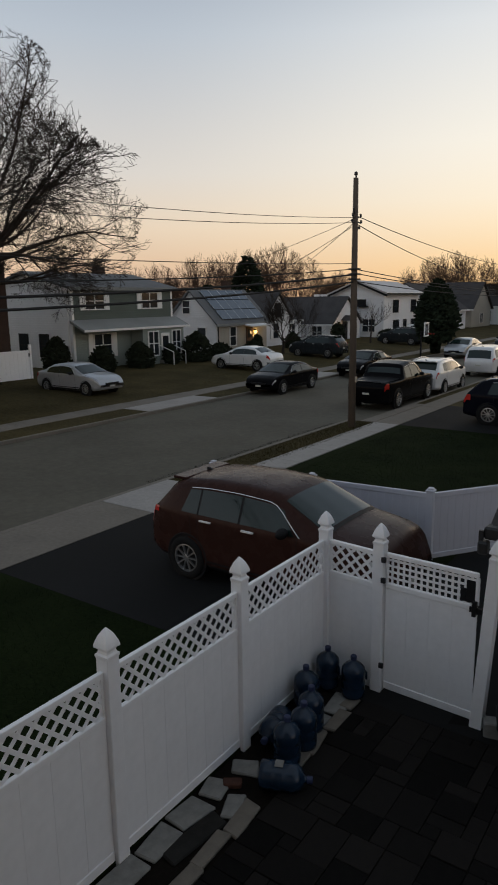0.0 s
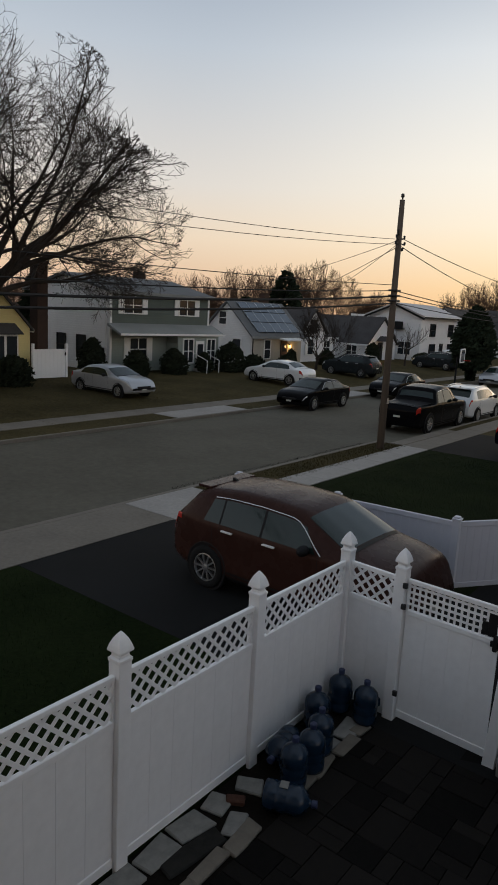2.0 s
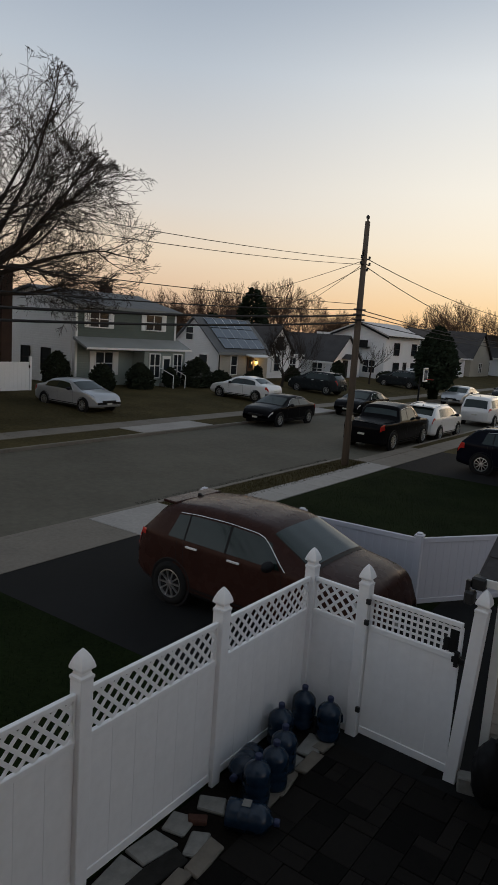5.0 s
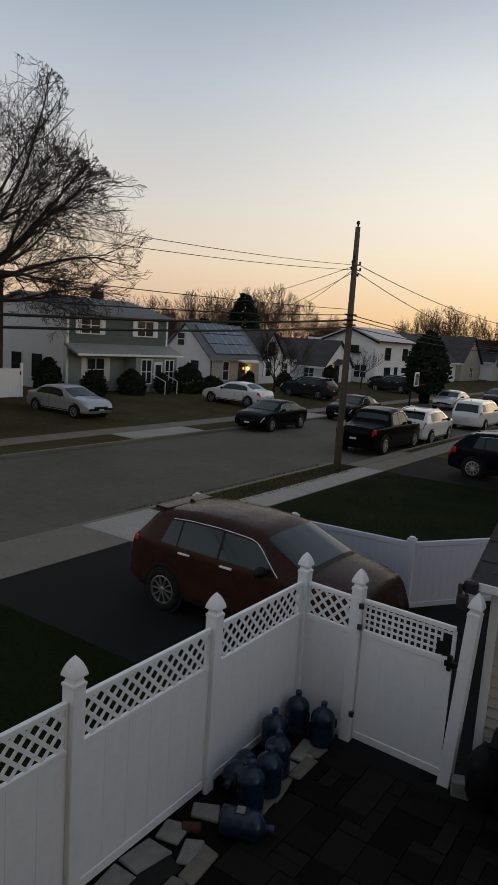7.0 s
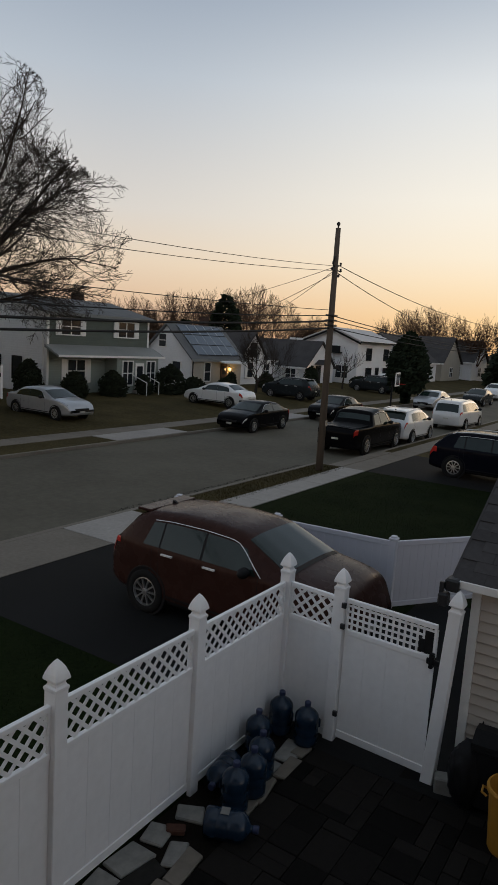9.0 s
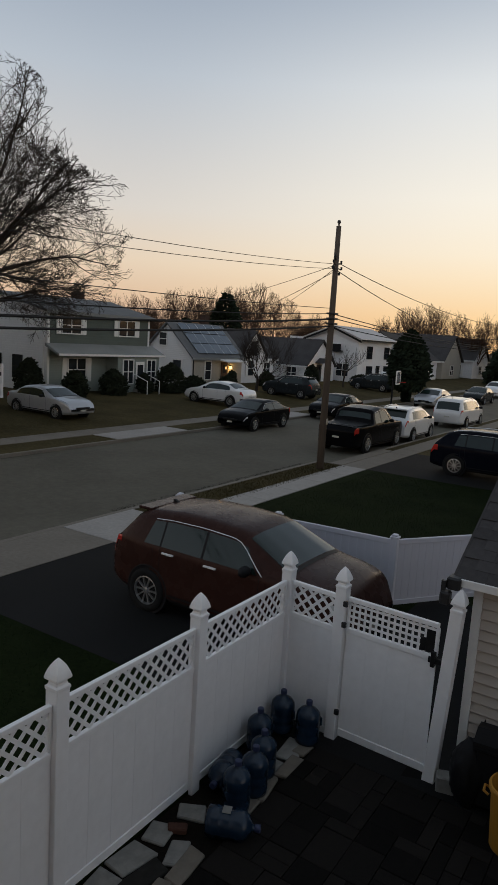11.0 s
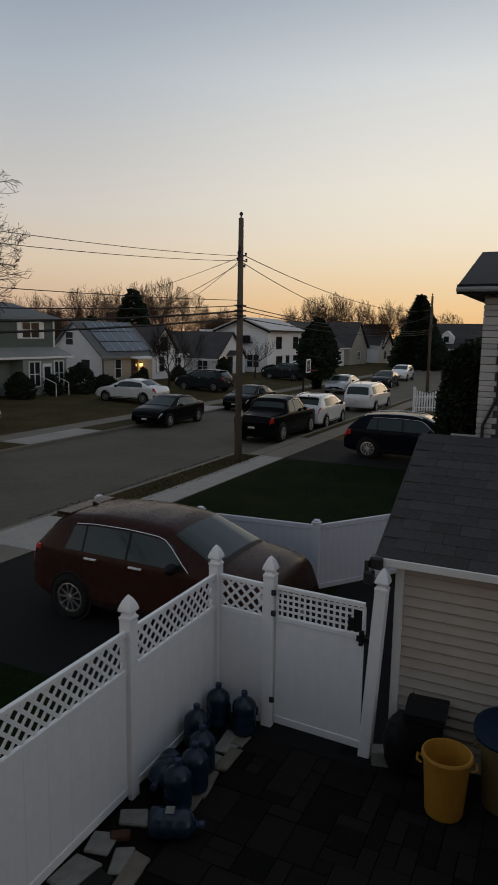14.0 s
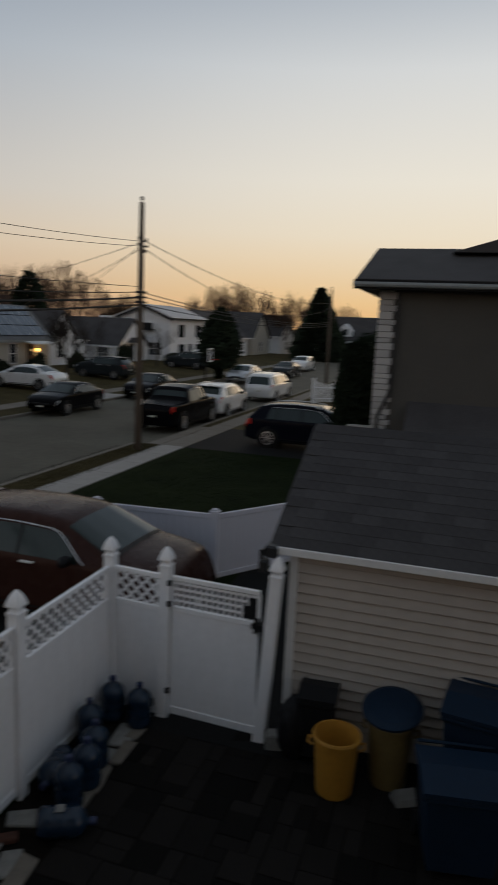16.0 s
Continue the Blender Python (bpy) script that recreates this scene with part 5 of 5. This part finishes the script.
for z0, z1, sag, r in ((5.55, 5.42, 0.72, 0.014), (5.30, 5.24, 0.80, 0.030), (5.00, 5.00, 0.76, 0.028)):
    wire((PX, -19, z0), (PX, PY, z1), sag, r, "thick black telephone cable slung along the street")
wire((PX, -19, 7.3), (PX, PY, 7.08), 0.95, 0.008, "thin power line along the street")
wire((PX, -19, 7.0), (PX, PY, 6.92), 1.0, 0.008, "thin power line along the street")
wire((PX, -19, 5.9), (PX, PY, 5.60), 0.5, 0.010, "thin cable along the street")
wire((PX, PY, 7.05), (-35.6, 40.35, 5.95), 0.35, 0.010, "service line from the pole to a house")
wire((PX, PY, 6.95), (-33.3, 49.9, 5.6), 0.35, 0.010, "service line from the pole to a house")
wire((PX, PY, 6.85), (-32.0, 40.6, 4.6), 0.4, 0.010, "service line from the pole to a house")
wire((PX, PY, 7.15), (-10.8, 57, 6.7), 0.75, 0.014, "power line along the street")
wire((PX, PY, 6.9), (-10.8, 57, 6.3), 1.35, 0.014, "slack power line along the street")
for z0, z1, sag in ((5.42, 5.1, 0.45), (5.28, 4.95, 0.42), (5.02, 4.8, 0.4)):
    wire((PX, PY, z0), (-10.8, 57, z1), sag, 0.016, "black telephone cable along the street")
for z0 in (6.4, 5.6):
    wire((-10.8, 57, z0), (-8.0, 100, z0 - 0.4), 0.7, 0.014, "cable beyond the far pole")

# house lamps that are lit
for lx, ly, lz in ((-31.80, 46.15, 1.92), (-31.82, 60.7, 1.45)):
    p = thing("wall_lantern", lx, ly, lz, label="lit wall lantern beside a front door", category="lamp", group="lit lanterns")
    part("bracket", boxed(-0.12, 0.02, -0.03, 0.03, 0.12, 0.20, 0.005), BLACK, p)
    part("glass", lathe(bmesh.new(), [(0.05, -0.12), (0.10, -0.08), (0.11, 0.08), (0.05, 0.12)], 10), LAMP_GLOW, p, "glowing amber glass")
    bulb = new("lantern_light", bpy.data.lights.new("lantern_light", "POINT"))
    bulb.data.energy, bulb.data.color, bulb.data.shadow_soft_size = 12.0, (1.0, 0.6, 0.22), 0.12
    bulb.matrix_basis = pose(lx + 0.25, ly, lz - 0.05)
    part("hood", lathe(bmesh.new(), [(0.12, 0.12), (0.05, 0.2), (0.01, 0.22)], 10), BLACK, p)

# ---------- trees ----------


def limbs(rng, start, direction, length, radius, level, top, out, bend=0.20, up=0.12, split=(3, 5), crown=None):
    """Grows a limb and what branches from it; out collects (level, points, radii)."""
    n = 6 if level < 2 else 4 if level < 5 else 3
    pts, rad = [start], [radius]
    d = direction.normalized()
    for i in range(n):
        d = (d + Vector((rng.gauss(0, 1), rng.gauss(0, 1), rng.gauss(0, 1))) * bend * 0.5 + Vector((0, 0, up))).normalized()
        q = pts[-1] + d * length / n
        if crown and math.hypot(q.x, q.y) > crown(q.z) * (1 + 0.16 * noise.noise(q * 0.55)):
            break
        pts.append(q)
        rad.append(radius * (1 - (i + 1) / n * 0.55))
    full = n
    n = len(pts) - 1
    if n < 1:
        return
    length *= 0.25 + 0.75 * n / full
    out.append((level, pts, rad))
    if level >= top:
        return
    if level >= 4:
        split = (2, 3)
    for k in range(rng.randint(*split)):
        f = 0.30 + 0.70 * (k + rng.random()) / split[1]
        i = min(n - 1, int(f * n))
        p = pts[i].lerp(pts[i + 1], f * n - i) if f < 1 else pts[-1]
        axis = Vector((rng.gauss(0, 1), rng.gauss(0, 1), rng.gauss(0, 0.6)))
        side = (axis - d * axis.dot(d)).normalized()
        nd = d * 0.85 + side * rng.uniform(0.50, 0.85)
        limbs(rng, p, nd, length * rng.uniform(0.52, 0.74), rad[i] * rng.uniform(0.5, 0.68), level + 1, top, out, bend * 1.06, up * 0.97, split, crown)
    limbs(rng, pts[-1], d, length * rng.uniform(0.6, 0.75), rad[-1] * 0.9, level + 1, top, out, bend * 1.06, up * 0.97, split, crown)


def tubes_mesh(items, material, name, least=0.004, thick=1.0):
    """Tapered tubes in one mesh; fewer sides for thinner ones."""
    vs, fs = [], []
    for level, pts, rad in items:
        sides = 9 if level == 0 else 6 if level < 3 else 3
        base = len(vs)
        for i, p in enumerate(pts):
            a, b = pts[max(0, i - 1)], pts[min(len(pts) - 1, i + 1)]
            d = (b - a).normalized()
            s = d.cross(Vector((0, 0, 1)) if abs(d.z) < 0.95 else Vector((1, 0, 0))).normalized()
            u = d.cross(s)
            r = max(least, rad[i] * thick)
            for k in range(sides):
                an = k * 2 * math.pi / sides
                vs.append(p + (s * math.cos(an) + u * math.sin(an)) * r)
        for i in range(len(pts) - 1):
            for k in range(sides):
                a, b = base + i * sides + k, base + i * sides + (k + 1) % sides
                fs.append((a, b, b + sides, a + sides))
    me = bpy.data.meshes.new(name)
    me.from_pydata(vs, [], fs)
    me.materials.append(material)
    for p in me.polygons:
        p.use_smooth = True
    return me


def bare_tree(name, seed, x, y, z, trunk_h, radius, length, top, material, label, first, least=0.006, split=(3, 5), group="", up=0.12, rises=(0.35, 1.1), crown=None):
    """A leafless tree: a trunk, its limbs and its twigs. first: the number of main limbs."""
    rng = random.Random(seed)
    e = thing(name, x, y, z, rng.uniform(0, 360) if group else 0, label, "tree", group)
    out = []
    trunk = [Vector((0, 0, -0.3)), Vector((0, 0, trunk_h * 0.3)), Vector((0.05, 0.02, trunk_h * 0.7)), Vector((0.1, 0, trunk_h))]
    me = tubes_mesh([(0, trunk, [radius * 1.45, radius * 1.05, radius * 0.95, radius * 0.9])], material, "trunk")
    t = new("trunk", me)
    t.parent = e
    for k in range(first):
        a = k * 2 * math.pi / first + rng.uniform(-0.3, 0.3)
        rise = rng.uniform(*rises) if k < first - 1 else 3.0
        d = Vector((math.cos(a), math.sin(a), rise))
        s = Vector((0.1, 0, trunk_h * rng.uniform(0.82, 1.0)))
        limbs(rng, s, d, length * rng.uniform(0.85, 1.15), radius * rng.uniform(0.45, 0.62), 1, top, out, up=up, split=split, crown=crown)
    for o in out:
        if o[0] == 1:
            b = new("limb", tubes_mesh([o], material, "limb"))
            b.parent = e
    w = new("crown", tubes_mesh([o for o in out if o[0] > 1], material, "crown", least))
    w.parent = e
    tagged(w, kind="stuff")
    return e


def broad_crown(z):
    """The width of the large tree's crown by height."""
    hs, rs = (3.4, 5.0, 7.0, 8.6, 10.2, 11.6, 13.0, 14.3, 15.3, 15.9), (5.4, 7.8, 9.1, 9.3, 8.2, 6.2, 5.6, 4.4, 2.6, 0.3)
    return float(np.interp(z, hs, rs, 0.1, 0.1))


def round_crown(z):
    """The width of a skyline tree's crown by height."""
    return float(np.interp(z, (1.5, 3.0, 5.5, 8.0, 9.6), (1.2, 3.0, 3.9, 2.9, 0.3), 0.3, 0.1))


bare_tree("bare_tree", 8, -27.7, 16.6, 0.2, 4.8, 0.36, 5.8, 7, BARK, "large leafless broad-crowned tree before the yellow house", 13, 0.0085, (2, 4), up=0.008, rises=(0.15, 1.6), crown=broad_crown)
fa = bare_tree("bare_tree", 3, -58, 62, 0, 2.2, 0.20, 3.0, 5, BARK_BACKLIT, "leafless tree on the skyline behind the houses", 6, 0.012, (3, 4), "skyline trees", 0.10, (0.8, 2.2), round_crown)
fb = bare_tree("bare_tree", 7, -66, 74, 0, 1.9, 0.18, 2.9, 5, BARK_BACKLIT, "leafless tree on the skyline behind the houses", 6, 0.012, (3, 4), "skyline trees", 0.10, (0.8, 2.2), round_crown)
fc = bare_tree("bare_tree", 12, -52, 98, 0, 2.4, 0.20, 3.1, 5, BARK_BACKLIT, "leafless tree on the skyline behind the houses", 7, 0.012, (3, 4), "skyline trees", 0.10, (0.8, 2.2), round_crown)
rng = random.Random(4)
spots = []
# bearing to the left of the street's line, distance, size
stands = [(39.4, 98, 1.2), (37.2, 94, 1.3), (33.2, 94, 1.35), (31.2, 100, 1.2), (29.0, 112, 0.9), (27.2, 110, 0.95), (24.6, 112, 0.85), (21.7, 112, 1.1), (19.3, 112, 1.3), (17.4, 116, 1.25), (14.7, 114, 1.25), (12.4, 118, 1.15), (9.8, 120, 1.0), (7.5, 122, 0.8), (4.5, 122, 0.8)]
for k in range(11):
    stands.append((41.5 + k * 2.0 + rng.uniform(-0.5, 0.5), rng.uniform(78, 90), rng.uniform(0.75, 0.95)))
for k in range(7):
    stands.append((40.0 - k * 5.4 + rng.uniform(-0.7, 0.7), rng.uniform(120, 135), rng.uniform(0.7, 0.95)))
for a, dist, size in stands:
    spots.append((-math.sin(radians(a)) * dist, math.cos(radians(a)) * dist, size))
for k, (x, y, s) in enumerate(spots):
    src = (fa, fb, fc)[k % 3]
    copy_thing(src, pose(x, y, -0.1, 0, 0, rng.uniform(0, 360)) @ Matrix.Scale(s, 4))
small = bare_tree("bare_tree", 31, -28.6, 45.3, 0.3, 0.9, 0.11, 2.0, 5, BARK, "small leafless front-garden tree by the grey house", 5, 0.009, (3, 4))
bare_tree("bare_tree", 37, -28.0, 60.0, 0.25, 1.6, 0.08, 1.4, 3, BARK, "slender leafless sapling before the white house", 5, 0.012, (3, 4))


def leafy(name, x, y, z, prof, count, size, material, label, seed, category="shrub", group="", needles=False, parent_trunk=0.0):
    """A crown of many small leaf clumps round an outline of (share of height, radius); the core is filled less densely."""
    rng = random.Random(seed)
    e = thing(name, x, y, z, 0, label, category, group)
    h = prof[-1][0]
    part("trunk", tube(bmesh.new(), [(0, 0, -0.2), (0, 0, h * 0.85)], [max(0.05, h * 0.025), 0.02], 8), BARK, e)
    vs, fs = [], []
    for i in range(count):
        zz = h * (1 - (rng.random() ** 0.75 if needles else rng.random()))
        r = 0
        for (a, ra), (b, rb) in zip(prof, prof[1:]):
            if a <= zz <= b:
                r = ra + (rb - ra) * (zz - a) / (b - a)
        an = rng.uniform(0, 2 * math.pi)
        bump_r = 1 + 0.22 * noise.noise(Vector((math.cos(an) * 2, math.sin(an) * 2, zz * 1.3 + seed)))
        rr = r * bump_r * (rng.random() ** 0.35)
        p = Vector((math.cos(an) * rr, math.sin(an) * rr, zz))
        for q in range(2):
            d = Vector((rng.gauss(0, 1), rng.gauss(0, 1), rng.gauss(0, 0.8))).normalized()
            if needles:
                d = (Vector((math.cos(an), math.sin(an), -0.15)) + d * 0.5).normalized()
            s = d.orthogonal().normalized() * size * 0.35
            b = len(vs)
            k = size * rng.uniform(0.7, 1.4)
            vs += [p - s, p + d * k * 0.5 + s * 1.2, p + d * k, p + d * k * 0.5 - s * 1.2 - d.cross(s) * 0.4]
            fs.append((b, b + 1, b + 2, b + 3))
    me = bpy.data.meshes.new("crown")
    me.from_pydata(vs, [], fs)
    me.materials.append(material)
    c = new("crown", me)
    c.parent = e
    return e


def cone(h, r):
    return [(0, r * 0.75), (h * 0.12, r), (h * 0.5, r * 0.55), (h * 0.85, r * 0.2), (h, 0.03)]


def dome(h, r):
    return [(0, r * 0.8), (h * 0.3, r), (h * 0.65, r * 0.9), (h * 0.88, r * 0.55), (h, 0.08)]


leafy("evergreen_tree", -46.5, 66.0, 0, [(0, 1.6), (3, 1.9), (6.5, 1.5), (8.2, 0.8), (9.3, 0.1)], 1500, 0.55, EVERGREEN, "dark evergreen tree behind the houses", 1, "tree", needles=True)
leafy("evergreen_tree", -20.3, 99.0, 0, cone(10.4, 4.2), 4200, 0.6, EVERGREEN, "tall dark spruce at the end of the street", 2, "tree", needles=True)
leafy("evergreen_tree", -19.6, 54.4, 0, [(0.0, 0.1), (0.9, 0.2), (1.2, 1.3), (2.4, 1.7), (3.8, 1.5), (4.9, 0.95), (5.7, 0.15)], 5200, 0.32, EVERGREEN, "dark rounded evergreen by the far kerb", 3, "tree")
leafy("evergreen_tree", -3.2, 22.2, 0, [(0, 0.72), (1.5, 0.68), (2.8, 0.55), (3.8, 0.46), (4.0, 0.2)], 6000, 0.15, EVERGREEN, "dark columnar evergreen at the neighbour's front corner", 4, "tree")
for k in range(4):
    leafy("evergreen_tree", -50 - 4 * (k % 3), 24 + k * 13.0, 0, cone(6.2 + 0.6 * (k % 3), 1.7), 1500, 0.45, EVERGREEN, "small dark evergreen behind the houses", 50 + k, "tree", "distant evergreens", needles=True)
for k, (x, y, h, r) in enumerate(((-30.3, 27.9, 1.5, 0.75), (-30.2, 31.0, 1.6, 0.85), (-29.9, 36.2, 2.0, 1.05), (-30.0, 39.0, 1.1, 1.0), (-30.2, 43.5, 1.0, 0.8), (-31.2, 25.3, 2.2, 0.8), (-30.4, 44.4, 1.4, 0.4), (-30.6, 50.0, 1.3, 0.8), (-28.8, 66.0, 1.0, 1.2), (-29.8, 18.6, 0.9, 0.6), (-29.4, 18.9, 1.4, 1.0), (-30.4, 16.6, 1.2, 0.9), (-30.6, 58.3, 1.9, 0.7), (-30.3, 34.0, 1.3, 0.55))):
    leafy("shrub", x, y, 0.30, dome(h, r), 1100, 0.17, HEDGE, "clipped dark evergreen shrub at a house front", 70 + k, "shrub", "foundation shrubs")
leafy("hedge_bank", -9.0, 108.0, 0, dome(5.0, 8.0), 2600, 0.7, EVERGREEN, "dark evergreens closing the end of the street", 91, "tree")


def turf(name, x0, x1, y0, y1, count, size, material, label, seed, z=0.0):
    """Loose grass blades and leaf litter over a stretch of ground."""
    rng = random.Random(seed)
    vs, fs = [], []
    for i in range(count):
        x, y = rng.uniform(x0, x1), rng.uniform(y0, y1)
        a, k = rng.uniform(0, 2 * math.pi), size * rng.uniform(0.5, 1.3)
        dx, dy = math.cos(a), math.sin(a)
        lean = rng.uniform(-0.5, 0.5) * k
        b = len(vs)
        vs += [(x - dy * k * 0.12, y + dx * k * 0.12, z), (x + dy * k * 0.12, y - dx * k * 0.12, z), (x + dx * lean, y + dy * lean, z + k)]
        fs.append((b, b + 1, b + 2))
    me = bpy.data.meshes.new(name)
    me.from_pydata(vs, [], fs)
    me.materials.append(material)
    tagged(new(name, me), label, "grass", kind="stuff")


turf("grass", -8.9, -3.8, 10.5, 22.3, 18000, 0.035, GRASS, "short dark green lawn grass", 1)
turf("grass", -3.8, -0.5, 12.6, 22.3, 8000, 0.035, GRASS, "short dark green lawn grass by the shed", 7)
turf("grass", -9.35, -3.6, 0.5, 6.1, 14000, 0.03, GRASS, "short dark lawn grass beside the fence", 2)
turf("grass", -11.1, -10.0, 12.3, 22.3, 6000, 0.06, GRASS_DRY, "thin dry grass on the verge", 3)
turf("grass", -30.0, -21.9, 8.0, 60.0, 16000, 0.05, GRASS_DRY, "tufted dry winter grass before the houses", 5, 0.15)
turf("litter", -11.75, -11.3, 12.0, 22.0, 2600, 0.035, SOIL, "dark leaf litter gathered along the gutter", 6, -0.1)
